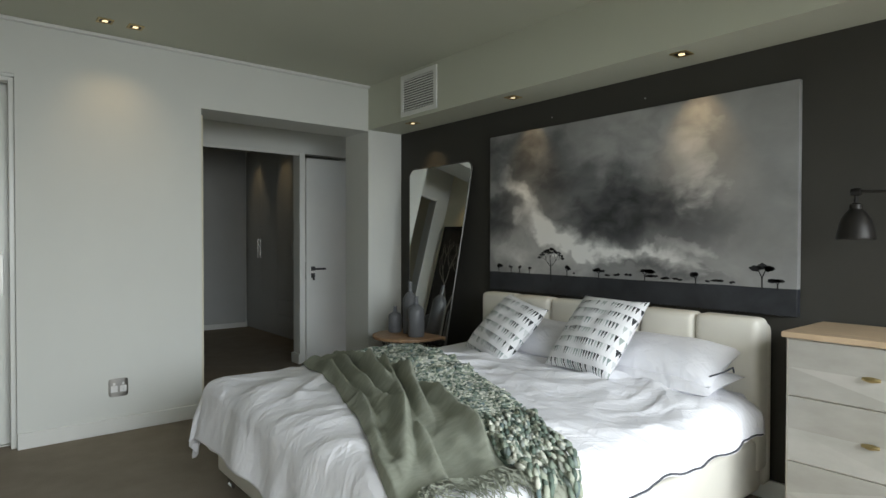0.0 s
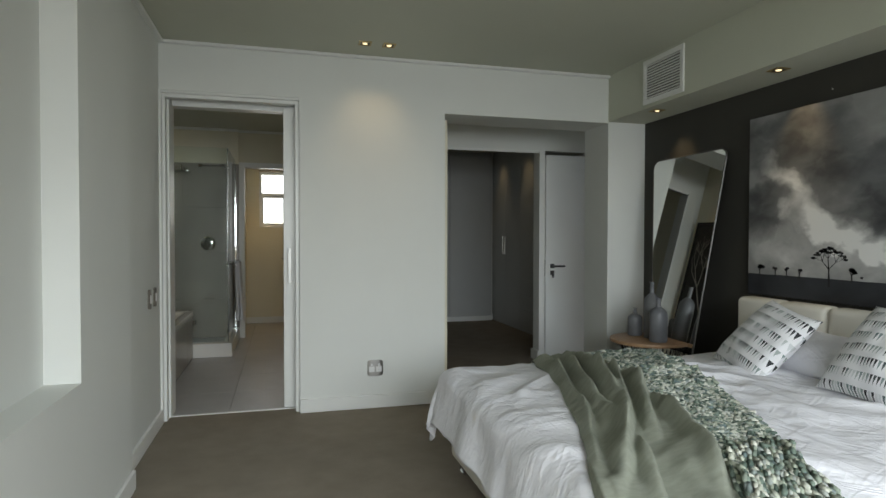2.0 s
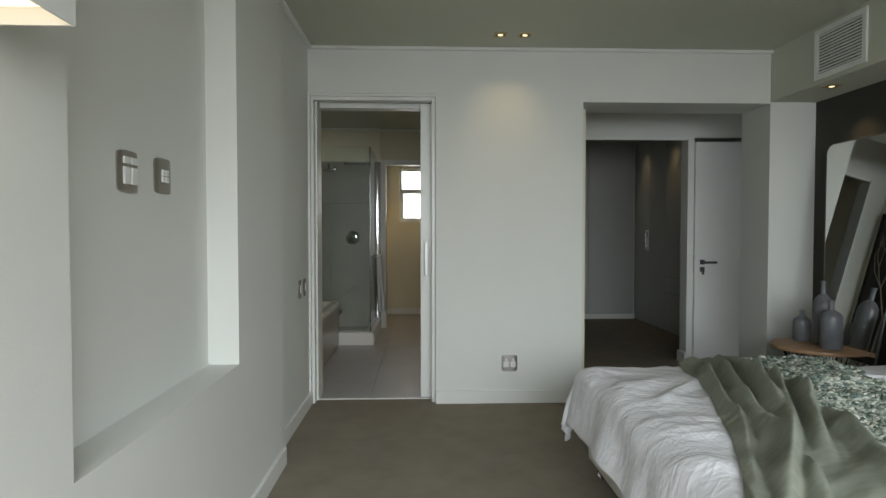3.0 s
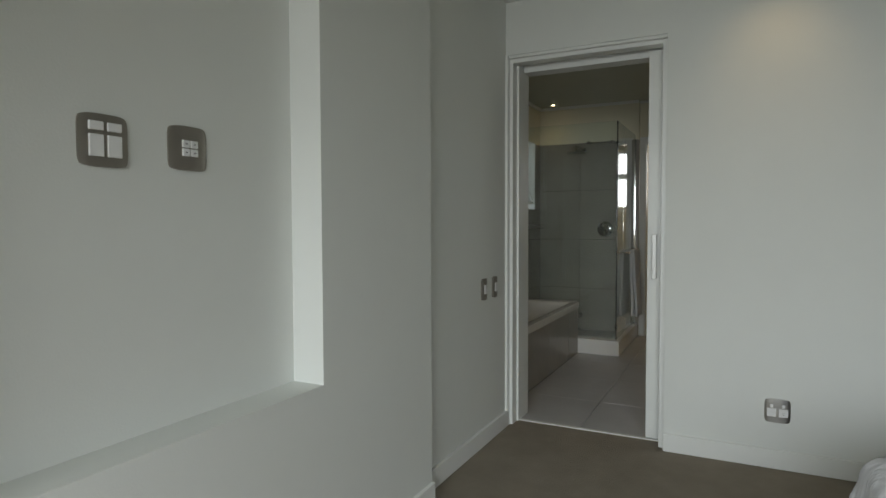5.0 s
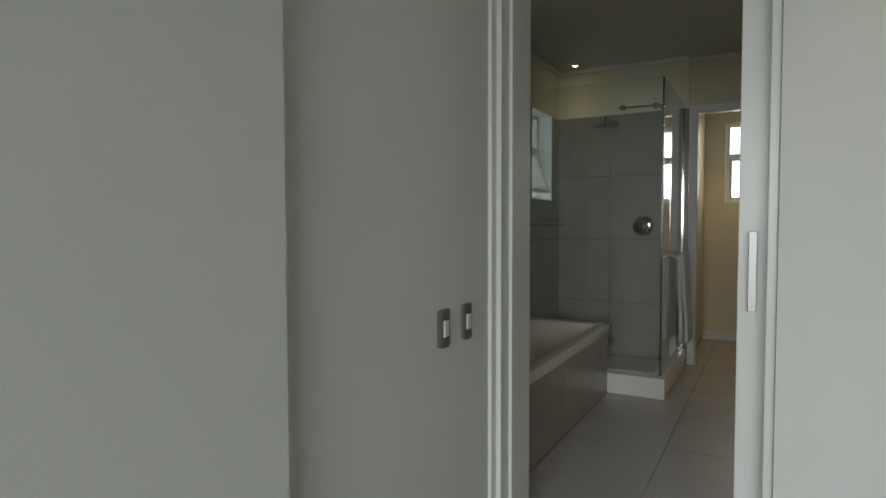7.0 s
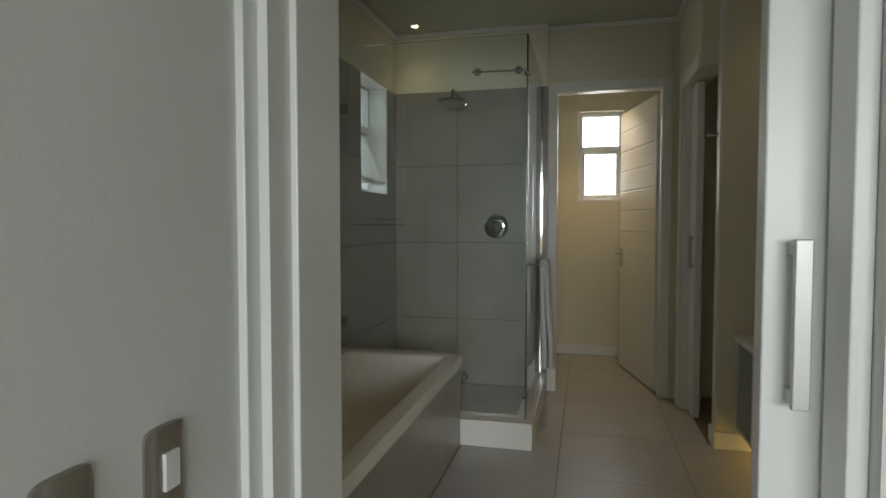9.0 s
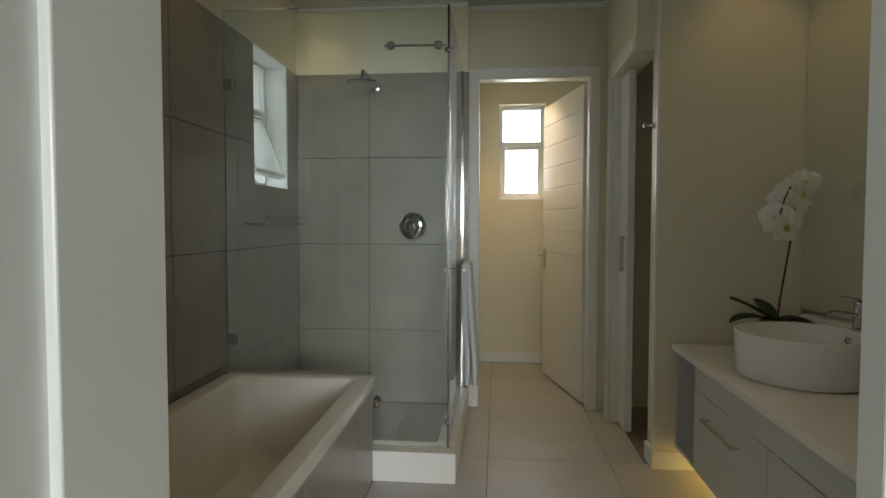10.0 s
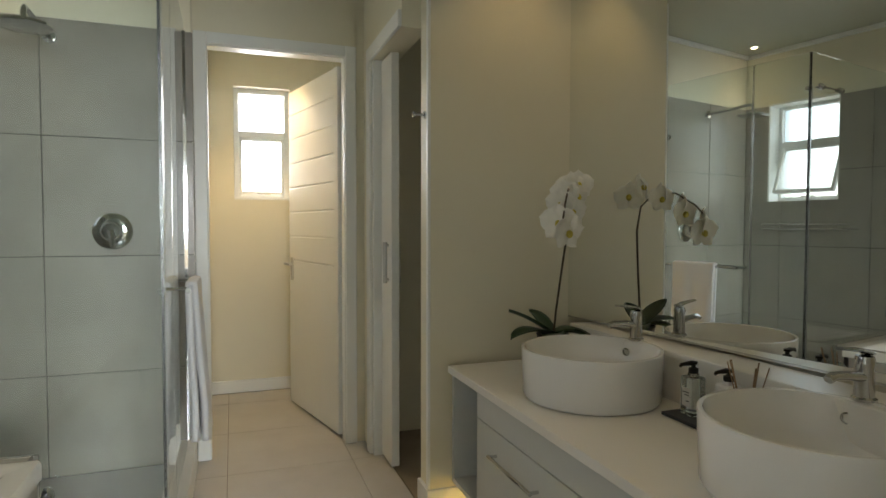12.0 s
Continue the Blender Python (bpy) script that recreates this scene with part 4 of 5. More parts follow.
skyc = ramp(n_, l_, v, [(0.02, (0.025, 0.026, 0.028)), (0.2, (0.075, 0.077, 0.08)), (0.36, (0.15, 0.152, 0.153)), (0.52, (0.29, 0.29, 0.285)), (0.72, (0.5, 0.5, 0.49)), (0.95, (0.8, 0.8, 0.78))])
ground = P("LESS_THAN", sp.outputs["Z"], P("ADD", 0.128, P("MULTIPLY", fine, 0.012)))
gmix = ramp(n_, l_, P("ADD", 0.5, fine), [(0.35, (0.010, 0.011, 0.014)), (0.65, (0.034, 0.037, 0.044))])
mx = n_.new("ShaderNodeMix")
mx.data_type = "RGBA"
l_.new(ground, mx.inputs[0])
l_.new(skyc, mx.inputs[6])
l_.new(gmix, mx.inputs[7])
l_.new(mx.outputs[2], b_.inputs["Base Color"])
b_.inputs["Roughness"].default_value = 0.42
bp = n_.new("ShaderNodeBump")
bp.inputs["Strength"].default_value = 0.12
l_.new(noise_node(n_, l_, 500, 2), bp.inputs["Height"])
l_.new(bp.outputs[0], b_.inputs["Normal"])
INK = plain("black_print_ink", (0.012, 0.012, 0.014), 0.5, vary=0.1, bump=0)

PYC, PZ0 = -2.18, 0.893
paint = thing("painting", "large black and white canvas of storm clouds over a treed plain", "painting", at=(2.745, PYC, PZ0))
cv_ob = part("canvas", B(0, 0.036, -1.03, 1.005, 0, 1.092, 0.003), PAINT, paint)


def flat_shape(outline, bm):
    """A thin printed silhouette standing 1 mm proud of the canvas, from (y, z) points."""
    f = bm.faces.new([bm.verts.new((-0.0015, y, z)) for y, z in outline])
    return f


def crown_outline(cy, cz, ry, rz, seed):
    r = random.Random(seed)
    return [(cy + ry * math.cos(a) * r.uniform(0.72, 1.1), cz + rz * math.sin(a) * r.uniform(0.65, 1.15)) for a in [2 * math.pi * k / 18 for k in range(18)]]


trees = [(0.91, 0.04, 0.05), (0.79, 0.024, 0.045), (0.71, 0.024, 0.045), (0.62, 0.022, 0.04), (0.30, 0.035, 0.055), (0.25, 0.02, 0.02), (0.06, 0.045, 0.05), (0.01, 0.03, 0.02), (-0.07, 0.03, 0.025), (-0.14, 0.03, 0.028), (-0.25, 0.06, 0.062), (-0.30, 0.045, 0.03), (-0.38, 0.03, 0.02), (-0.44, 0.03, 0.018), (-0.545, 0.032, 0.05), (-0.66, 0.035, 0.022), (-0.74, 0.02, 0.016), (-0.875, 0.055, 0.10), (-0.945, 0.045, 0.04), (-0.60, 0.02, 0.014)]
for k, (cy, w, h) in enumerate(trees):
    bm = bmesh.new()
    rt = random.Random(40 + k)
    # flat-topped crown of several ragged clumps on a forked stem
    for q in range(4 if w > 0.028 else 2):
        dy = rt.uniform(-0.6, 0.6) * w
        flat_shape(crown_outline(cy + dy, 0.13 + h * rt.uniform(0.78, 1.0) - 0.12 * abs(dy), w * rt.uniform(0.42, 0.62), 0.11 * h + 0.004, 20 + 7 * k + q), bm)
    if h > 0.03:
        flat_shape([(cy - 0.004, 0.118), (cy + 0.004, 0.118), (cy + 0.003, 0.13 + 0.5 * h), (cy - 0.003, 0.13 + 0.5 * h)], bm)
        for e in (-0.35, 0.4):
            flat_shape([(cy - 0.003, 0.128 + 0.45 * h), (cy + 0.003, 0.128 + 0.45 * h), (cy + e * w + 0.002, 0.13 + 0.9 * h), (cy + e * w - 0.002, 0.13 + 0.9 * h)], bm)
    part("printed_tree", bm, INK, paint)
bm = bmesh.new()
r9 = random.Random(9)


def limb(y, z, a, length, w, depth):
    y1, z1 = y + length * math.sin(a), z + length * math.cos(a)
    flat_shape([(y - w, z), (y + w, z), (y1 + w * 0.6, z1), (y1 - w * 0.6, z1)], bm)
    if depth:
        for s in (-0.8, -0.1, 0.85):
            limb(y1, z1, a * 0.45 + s + r9.uniform(-0.2, 0.2), length * 0.62, w * 0.6, depth - 1)
    else:
        flat_shape([(y1 + 0.016 * math.cos(q) * r9.uniform(0.5, 1.2), z1 + 0.009 * math.sin(q) * r9.uniform(0.5, 1.2)) for q in (0, 1.05, 2.1, 3.14, 4.2, 5.2)], bm)


limb(0.432, 0.085, 0.02, 0.095, 0.006, 3)
part("printed_tree", bm, INK, paint)

# leaning mirror, wider at the top
glass_frame = plain("pewter_mirror_frame", (0.1, 0.097, 0.09), 0.4, 0.6, vary=0.06, bump=0.03)
mir = thing("floor_mirror", "tall tapered mirror with a thin metal frame leaning on the wall", "mirror")


def mirror_xyz(y, z):
    return Vector((2.50 + (XE - 0.03 - 2.50) * z / 1.85, y, z))


corners = []
for (y, z), (a0, a1) in (((-0.185, 1.84), (180, 90)), ((-0.975, 1.84), (90, 0)), ((-0.86, 0.02), (0, -90)), ((-0.52, 0.02), (-90, -180))):
    r = 0.06 if z > 1 else 0.02
    sy, sz = (1 if y > -0.6 else -1), (1 if z > 1 else -1)
    cy, cz = y - sy * r, z - sz * r
    arc = [(cy + sy * r * math.cos(radians(q)), cz + sz * r * math.sin(radians(q))) for q in range(0, 91, 15)]
    if (sy, sz) in ((1, 1), (-1, -1)):
        pass
    else:
        arc = arc[::-1]
    corners += arc
bm = bmesh.new()
bm.faces.new([bm.verts.new(mirror_xyz(y, z) + Vector((-0.004, 0, 0))) for y, z in corners])
mp_ = part("mirror_glass", bm, MIRROR, mir, "silvered glass")
part("frame", tube([mirror_xyz(y, z) for y, z in corners], 0.0065, 6, closed=True), glass_frame, mir, "thin pewter metal frame")
bm = bmesh.new()
bm.faces.new([bm.verts.new(mirror_xyz(y, z) + Vector((0.008, 0, 0))) for y, z in corners])
part("backing", bm, BLACK, mir, "dark back board")

# round side table with a dark wire base, and three bottles
TX, TY, TZ = 2.43, -0.60, 0.525
tab = thing("side_table", "round oak side table on a dark flared base", "side table", at=(TX, TY, 0))
part("tabletop", lathe([(0.245, TZ - 0.028), (0.27, TZ - 0.024), (0.275, TZ - 0.012), (0.272, TZ - 0.003), (0.262, TZ)], 48), LID_WOOD, tab, "oiled oak top with a raised rim", True)
for k in range(36):
    a = 2 * math.pi * k / 36
    c, s = math.cos(a), math.sin(a)
    part("wire", tube([(0.205 * c, 0.205 * s, TZ - 0.03), (0.12 * c, 0.12 * s, 0.25), (0.175 * c, 0.175 * s, 0.012)], 0.0035, 4), BLACK, tab)
part("base_ring", tube([(0.175 * math.cos(2 * math.pi * k / 32), 0.175 * math.sin(2 * math.pi * k / 32), 0.008) for k in range(32)], 0.006, 6, closed=True), BLACK, tab)
part("waist_ring", tube([(0.122 * math.cos(2 * math.pi * k / 32), 0.122 * math.sin(2 * math.pi * k / 32), 0.25) for k in range(32)], 0.005, 6, closed=True), BLACK, tab)


def bottle(x, y, r, h, label):
    prof = [(r * 0.9, 0), (r, 0.008), (r, h * 0.62), (r * 0.93, h * 0.69), (r * 0.6, h * 0.76), (r * 0.27, h * 0.80), (r * 0.24, h * 0.96), (r * 0.3, h), (r * 0.2, h)]
    ob = tagged(part("vase", lathe(prof, 28), GREYCERAMIC, smooth=True), label, "vase", "grey bottle vases")
    ob.location = (x, y, TZ + 0.001)
    return ob


bottle(2.405, -0.46, 0.053, 0.20, "small slate grey ceramic bottle vase on the table")
bottle(2.455, -0.59, 0.056, 0.40, "tall slate grey ceramic bottle vase on the table")
bottle(2.40, -0.745, 0.061, 0.30, "slate grey ceramic bottle vase on the table")

# chest of drawers: pale inlaid fronts, oak top
INLAY, n_, l_, b_ = material("bone_inlay_drawer_front")
oi = n_.new("ShaderNodeObjectInfo")
nn = noise_node(n_, l_, 3.0, 6, 0.6, "Object", (1, 1, 2.5))
gi = n_.new("ShaderNodeNewGeometry")
base = ramp(n_, l_, oi.outputs["Random"], [(0.0, (0.37, 0.355, 0.315)), (0.5, (0.43, 0.415, 0.375)), (1.0, (0.5, 0.485, 0.445))])
vein = ramp(n_, l_, nn, [(0.35, (0.8, 0.8, 0.79)), (0.65, (1.0, 1.0, 1.0))])
mx = n_.new("ShaderNodeMix")
mx.data_type, mx.blend_type = "RGBA", "MULTIPLY"
mx.inputs[0].default_value = 1
l_.new(base, mx.inputs[6])
l_.new(vein, mx.inputs[7])
l_.new(mx.outputs[2], b_.inputs["Base Color"])
b_.inputs["Roughness"].default_value = 0.4
CHEST = plain("cream_chest_lacquer", (0.6, 0.57, 0.5), 0.45, vary=0.04, bump=0.05)
CX, CY0, CY1 = 2.33, -4.25, -3.32
chest = thing("chest_of_drawers", "pale inlaid chest of drawers with an oak top", "chest", at=(CX, CY1, 0))
CI = Matrix.Translation(-chest.location)


def cpart(name, bm, mat, parent=None, label="", smooth=False):
    ob = part(name, bm, mat, parent or chest, label, smooth)
    if parent is None:
        ob.matrix_basis = CI
    return ob


cpart("body", B(CX + 0.002, XE - 0.03, CY0, CY1, 0.05, 0.86, 0.004), CHEST, label="cream lacquered carcass")
cpart("top", B(CX - 0.02, XE - 0.022, CY0 - 0.012, CY1 + 0.012, 0.861, 0.885, 0.004), OAK, label="pale oak top")
for x in (CX + 0.03, XE - 0.08):
    for y in (CY0 + 0.02, CY1 - 0.06):
        cpart("leg", B(x, x + 0.035, y, y + 0.035, 0, 0.05), CHEST)
for k, (z0, z1) in enumerate(((0.637, 0.855), (0.378, 0.630), (0.118, 0.371))):
    dr = cpart("drawer", B(CX - 0.012, CX + 0.002, CY0 + 0.015, CY1 - 0.012, z0, z1, 0.003), CHEST, label="drawer with pale inlaid front")
    ym, zm, y0, y1 = (CY0 + CY1) / 2, (z0 + z1) / 2, CY0 + 0.017, CY1 - 0.014
    for tri in (((y0, z0), (ym, z0), (ym, zm), (y0, zm)), ((ym, z0), (y1, z0), (y1, zm), (ym, zm)), ((y0, zm), (ym, zm), (ym, z1), (y0, z1)), ((ym, zm), (y1, zm), (y1, z1), (ym, z1))):
        a, b, c, d = tri
        for t3 in ((a, b, c), (a, c, d)) if (a[0] == ym) == (a[1] == z0) else ((a, b, d), (b, c, d)):
            bm = bmesh.new()
            vs = [bm.verts.new((CX - 0.0125, y, z)) for y, z in t3]
            f = bm.faces.new(vs)
            ex = bmesh.ops.extrude_face_region(bm, geom=[f])
            for g in ex["geom"]:
                if isinstance(g, bmesh.types.BMVert):
                    g.co.x -= 0.0015
            cpart("inlay", bm, INLAY, dr)
    for yk in (-3.615, -3.955):
        kb = tube([(CX - 0.03, yk - 0.028, zm), (CX - 0.036, yk, zm), (CX - 0.03, yk + 0.028, zm)], [0.006, 0.011, 0.006], 8)
        tube([(CX - 0.013, yk, zm), (CX - 0.034, yk, zm)], 0.006, 8, kb)
        cpart("knob", kb, BRASS, dr, "small brass drawer knob", True)

# wall reading lamp with a dark bell shade on a swing arm
lamp = thing("wall_lamp", "dark metal swing-arm wall lamp with a bell shade", "wall lamp")
LX, LY = 2.55, -3.49
part("shade", lathe([(0.066, 1.25), (0.068, 1.253), (0.067, 1.262), (0.060, 1.30), (0.05, 1.335), (0.034, 1.36), (0.022, 1.372), (0.022, 1.39), (0.014, 1.395), (0.004, 1.398)], 32, at=(LX, LY, 0)), BLACK, lamp, "dark bell shade", True)
part("stem", tube([(LX, LY, 1.395), (LX, LY, 1.435)], 0.008, 8), BLACK, lamp)
part("joint", lathe([(0.014, -0.016), (0.017, 0), (0.014, 0.016)], 16, m=pose(LX, LY, 1.44, 90, 0, 0)), BLACK, lamp, smooth=True)
part("arm", tube([(LX, LY, 1.442), (LX + 0.02, -3.66, 1.436), (LX + 0.08, -3.8, 1.43)], 0.006, 8), BLACK, lamp)
part("arm", tube([(LX + 0.08, -3.8, 1.43), (XE - 0.02, -3.8, 1.43)], 0.007, 8), BLACK, lamp)
part("wall_plate", lathe([(0.045, 0), (0.045, 0.012), (0.02, 0.018)], 24, m=pose(XE, -3.8, 1.43, 0, -90, 0)), BLACK, lamp, smooth=True)
for y, z in ((-2.40, 2.05), (-1.72, 2.05)):
    tagged(part("wall_screw", lathe([(0.004, 0), (0.004, 0.006)], 8, m=pose(XE, y, z, 0, -90, 0)), STEEL), "tiny steel screw in the charcoal wall", "screw")

# ---------------------------------------------------------------- passage and dressing room
jamb = thing("door_frame", "white frame of the dressing room doorway", "door frame", kind="structure")
part("frame_head", B(1.36, 2.40, 1.222, 1.24, 2.088, 2.115, 0.003), TRIM, jamb)
part("frame_side", B(2.40, 2.46, 1.215, 1.36, 0, 2.115, 0.003), TRIM, jamb)
part("frame_side", B(1.341, 1.36, 1.222, 1.36, 0, 2.088, 0.003), TRIM, jamb)
strip("baseboard_jamb", B(2.375, 2.402, 1.19, 1.36, 0, 0.10, 0.003), "white painted baseboard stop at the jamb", "baseboard")
cl = thing("door", "white flush door with a lever handle, standing beside its jamb", "door")
m = pose(2.475, 1.208, 0.008, 0, 0, -1.5)
part("leaf", B(-0.013, 0.80, -0.02, 0.02, 0, 2.06, 0.003, m=m), TRIM, cl)
hd = lathe([(0.0065, 0), (0.0065, 0.05)], 12, m=m @ pose(0.055, -0.02, 0.945, 90, 0, 0))
tube([m @ Vector((0.055, -0.07, 0.945)), m @ Vector((0.17, -0.072, 0.945))], 0.010, 10, hd)
box(hd, 0.035, 0.078, -0.026, -0.019, 0.925, 0.968, 0.002, m=m)
box(hd, 0.035, 0.078, -0.026, -0.019, 0.855, 0.9, 0.002, m=m)
box(hd, 0.05, 0.064, -0.05, -0.026, 0.83, 0.885, 0.002, m=m)
part("handle", hd, DARKSTEEL, cl, "dark steel lever handle with key in the lock")
part("lock_plate", B(-0.015, -0.0125, -0.012, 0.012, 0.84, 1.01, m=m), STEEL, cl, "steel lock edge plate")

TREEPIC = plain("charcoal_picture_ground", (0.03, 0.027, 0.025), 0.5, vary=0.3, scale=8, bump=0.1)
BONE = plain("pale_painted_branches", (0.34, 0.32, 0.28), 0.6, vary=0.15, scale=20, bump=0.1)
pic = thing("picture", "dark framed picture of a pale bare tree", "picture", at=(1.166, 0.80, 0.45))
part("canvas", B(0.0, 0.03, -0.34, 0.34, 0, 1.35, 0.004), TREEPIC, pic)
part("frame", box(box(box(B(0, 0.04, -0.36, -0.34, -0.02, 1.37), 0, 0.04, 0.34, 0.36, -0.02, 1.37), 0, 0.04, -0.34, 0.34, -0.02, 0), 0, 0.04, -0.34, 0.34, 1.35, 1.37), BLACK, pic)
bm = bmesh.new()
r5 = random.Random(5)


def twig(y, z, a, length, w, depth):
    y1, z1 = y + length * math.sin(a), z + length * math.cos(a)
    if abs(y1) > 0.32 or z1 > 1.3:
        return
    tube([(0.032, y, z), (0.032, (y + y1) / 2 + r5.uniform(-0.01, 0.01), (z + z1) / 2), (0.032, y1, z1)], [w, w * 0.8, w * 0.6], 5, bm)
    if depth:
        for s in (-0.55, -0.1, 0.45):
            twig(y1, z1, a + s + r5.uniform(-0.2, 0.2), length * r5.uniform(0.6, 0.82), w * 0.62, depth - 1)


twig(0.02, 0.05, 0.0, 0.36, 0.016, 5)
part("painted_branches", bm, BONE, pic, "pale bare branches")
spot_lamp("downlight_beam", (1.4, 0.75, 2.48), (1.18, 0.75, 1.6), 5, 60, WARM)
downlight(1.4, 0.75, 2.5)

# wardrobes along the dressing room
wr = thing("wardrobe", "grey lacquered wardrobe with tall doors and slim handles", "wardrobe", "dressing room wardrobes")
WX = 2.95
part("body", B(WX + 0.02, 3.3, 1.40, 4.12, 0, 2.5), CLOSET, wr)
part("plinth", B(WX + 0.03, 3.29, 1.41, 4.11, 0.0, 0.08), BLACK, wr)
edges = [1.42, 1.96, 2.5, 3.03, 3.56, 4.10]
for a, b in zip(edges, edges[1:]):
    if a > 2.4 and a < 2.9:
        zs = [(0.085, 0.28), (0.284, 0.48), (0.484, 0.68), (0.684, 2.44)]
    else:
        zs = [(0.085, 2.44)]
    for z0, z1 in zs:
        dr = part("door" if z1 > 2 else "drawer", B(WX, WX + 0.02, a + 0.002, b - 0.002, z0, z1, 0.002), CLOSET, wr)
        if z1 > 2:
            y = b - 0.04 if edges.index(a) % 2 == 1 else a + 0.04
            h = tube([(WX - 0.028, y, 1.0), (WX - 0.028, y, 1.255)], 0.006, 8)
            for z in (1.01, 1.245):
                tube([(WX, y, z), (WX - 0.028, y, z)], 0.005, 6, h)
            part("handle", h, STEEL, dr, "slim satin bar handle")
wr2 = thing("wardrobe", "grey lacquered wardrobe on the rear wall of the dressing room", "wardrobe", "dressing room wardrobes")
for a, b in ((1.62, 2.27), (2.28, 2.90)):
    part("door", B(a, b, 4.06, 4.08, 0.07, 2.44, 0.002), CLOSET, wr2)
part("body", B(1.6, 2.93, 4.082, 4.12, 0, 2.5), CLOSET, wr2)
part("plinth", B(1.6, 2.93, 4.05, 4.082, 0, 0.068), TRIM, wr2)
for y in (2.75, 3.65):
    downlight(2.72, y, 2.5)
    spot_lamp("downlight_beam", (2.72, y, 2.48), (2.90, y, 1.9), 3.0, 60, WARM, 1.0)

# Unseen downlight and beam, added to brighten the wall past the sliding door.
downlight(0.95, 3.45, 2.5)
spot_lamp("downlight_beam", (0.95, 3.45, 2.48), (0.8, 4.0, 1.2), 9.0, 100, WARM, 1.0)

# ---------------------------------------------------------------- bathroom: bath
bath = thing("bathtub", "white built-in bathtub with a broad flat rim", "bathtub")
TX0, TX1, TY0, TY1, TZ1 = XL + 0.02, -0.98, 0.40, 2.235, 0.48


def tub_ring(k):
    """Rounded rectangles from the outer rim, over it and down to the floor of the bath: inset, height, corner radius."""
    ins, z, r = k
    a0, a1, b0, b1 = TX0 + ins, TX1 - ins, TY0 + ins * 1.1, TY1 - ins
    pts = []
    for cx, cy, s in ((a1 - r, b1 - r, 0), (a0 + r, b1 - r, 90), (a0 + r, b0 + r, 180), (a1 - r, b0 + r, 270)):
        for q in range(7):
            a = radians(s + 15 * q)
            pts.append((cx + r * math.cos(a), cy + r * math.sin(a), z))
    return pts


bm = bmesh.new()
rings = []
for k in ((0.0, 0.425, 0.012), (0.0, 0.47, 0.012), (0.004, TZ1, 0.014), (0.066, TZ1, 0.03), (0.074, TZ1 - 0.004, 0.035), (0.084, TZ1 - 0.03, 0.05), (0.10, 0.36, 0.08), (0.125, 0.20, 0.10), (0.17, 0.125, 0.12), (0.25, 0.11, 0.08)):
    rings.append([bm.verts.new(p) for p in tub_ring(k)])
for a, b in zip(rings, rings[1:]):
    for q in range(len(a)):
        bm.faces.new((a[q], a[(q + 1) % len(a)], b[(q + 1) % len(a)], b[q]))
bm.faces.new(rings[-1])
part("tub", bm, ACRYLIC, bath, smooth=True)
part("drain", lathe([(0.03, 0.111), (0.03, 0.114), (0.02, 0.116)], 20, at=(-1.33, 0.85, 0)), CHROME, bath, "chrome drain")
sk = thing("bath_surround", "grey tiled surround of the bath", "bath surround", kind="structure")
for k, (a, b) in enumerate(((YB, 0.66), (0.664, 1.26), (1.264, 1.86), (1.864, 2.197))):
    part("tile", B(-1.0, -0.985, a, b, 0.001, 0.422, 0.0015), TILE, sk)
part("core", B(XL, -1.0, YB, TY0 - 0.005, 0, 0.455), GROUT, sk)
part("end_wall", B(XL, -1.021, TY1 + 0.003, 2.30, 0, 0.478), TILE, sk, "tiled ledge at the shower end")
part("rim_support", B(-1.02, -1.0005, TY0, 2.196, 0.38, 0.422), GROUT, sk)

# shower: kerb, tray, glass, fittings
kb = thing("shower_kerb", "white raised kerb round the shower", "shower kerb", kind="structure")
part("kerb_front", B(-1.02, -0.605, 2.20, 2.345, 0, 0.14, 0.004), COUNTER, kb)
part("kerb_side", B(-0.70, -0.605, 2.346, YS, 0, 0.14, 0.004), COUNTER, kb)
structure("shower_floor", B(XL, -0.70, 2.346, YS, -0.05, 0.03), FLOORTILE, "grey tiled shower floor", "floor")

sg = thing("shower_screen", "frameless clear glass shower enclosure with chrome fittings", "shower screen")
GT = 2.165


def pane_of(name, bm):
    ob = part(name, bm, SHOWERGLASS, sg, "clear greenish glass panel")
    ob.visible_shadow = False
    return ob


YG, XG = 2.27, -0.647
pn = bmesh.new()
outline = [(XL, 0.482), (-1.0, 0.482), (-1.0, 0.142), (XG - 0.002, 0.142), (XG - 0.002, GT), (XL, GT)]
f_ = pn.faces.new([pn.verts.new((x, YG, z)) for x, z in outline])
for g in bmesh.ops.extrude_face_region(pn, geom=[f_])["geom"]:
    if isinstance(g, bmesh.types.BMVert):
        g.co.y += 0.010
pane_of("panel", pn)
pane_of("panel", B(XG - 0.005, XG + 0.005, YG + 0.012, 2.60, 0.142, GT, 0.001))
pane_of("door", B(XG - 0.005, XG + 0.005, 2.608, 3.27, 0.15, GT, 0.001))
part("wall_channel", B(XG - 0.012, XG + 0.012, 3.272, YS - 0.001, 0.13, 2.12), CHROME, sg, "chrome wall channel")
SEAL = glass_material("clear_seal", (0.92, 0.94, 0.94), 0.25)
part("corner_seal", B(XG - 0.004, XG + 0.010, YG - 0.004, YG + 0.0105, 0.142, 1.95), SEAL, sg, "clear plastic seal strip")
part("door_seal", B(XG - 0.005, XG + 0.005, 2.601, 2.607, 0.145, GT - 0.01), SEAL, sg, "thin metal seal strip")
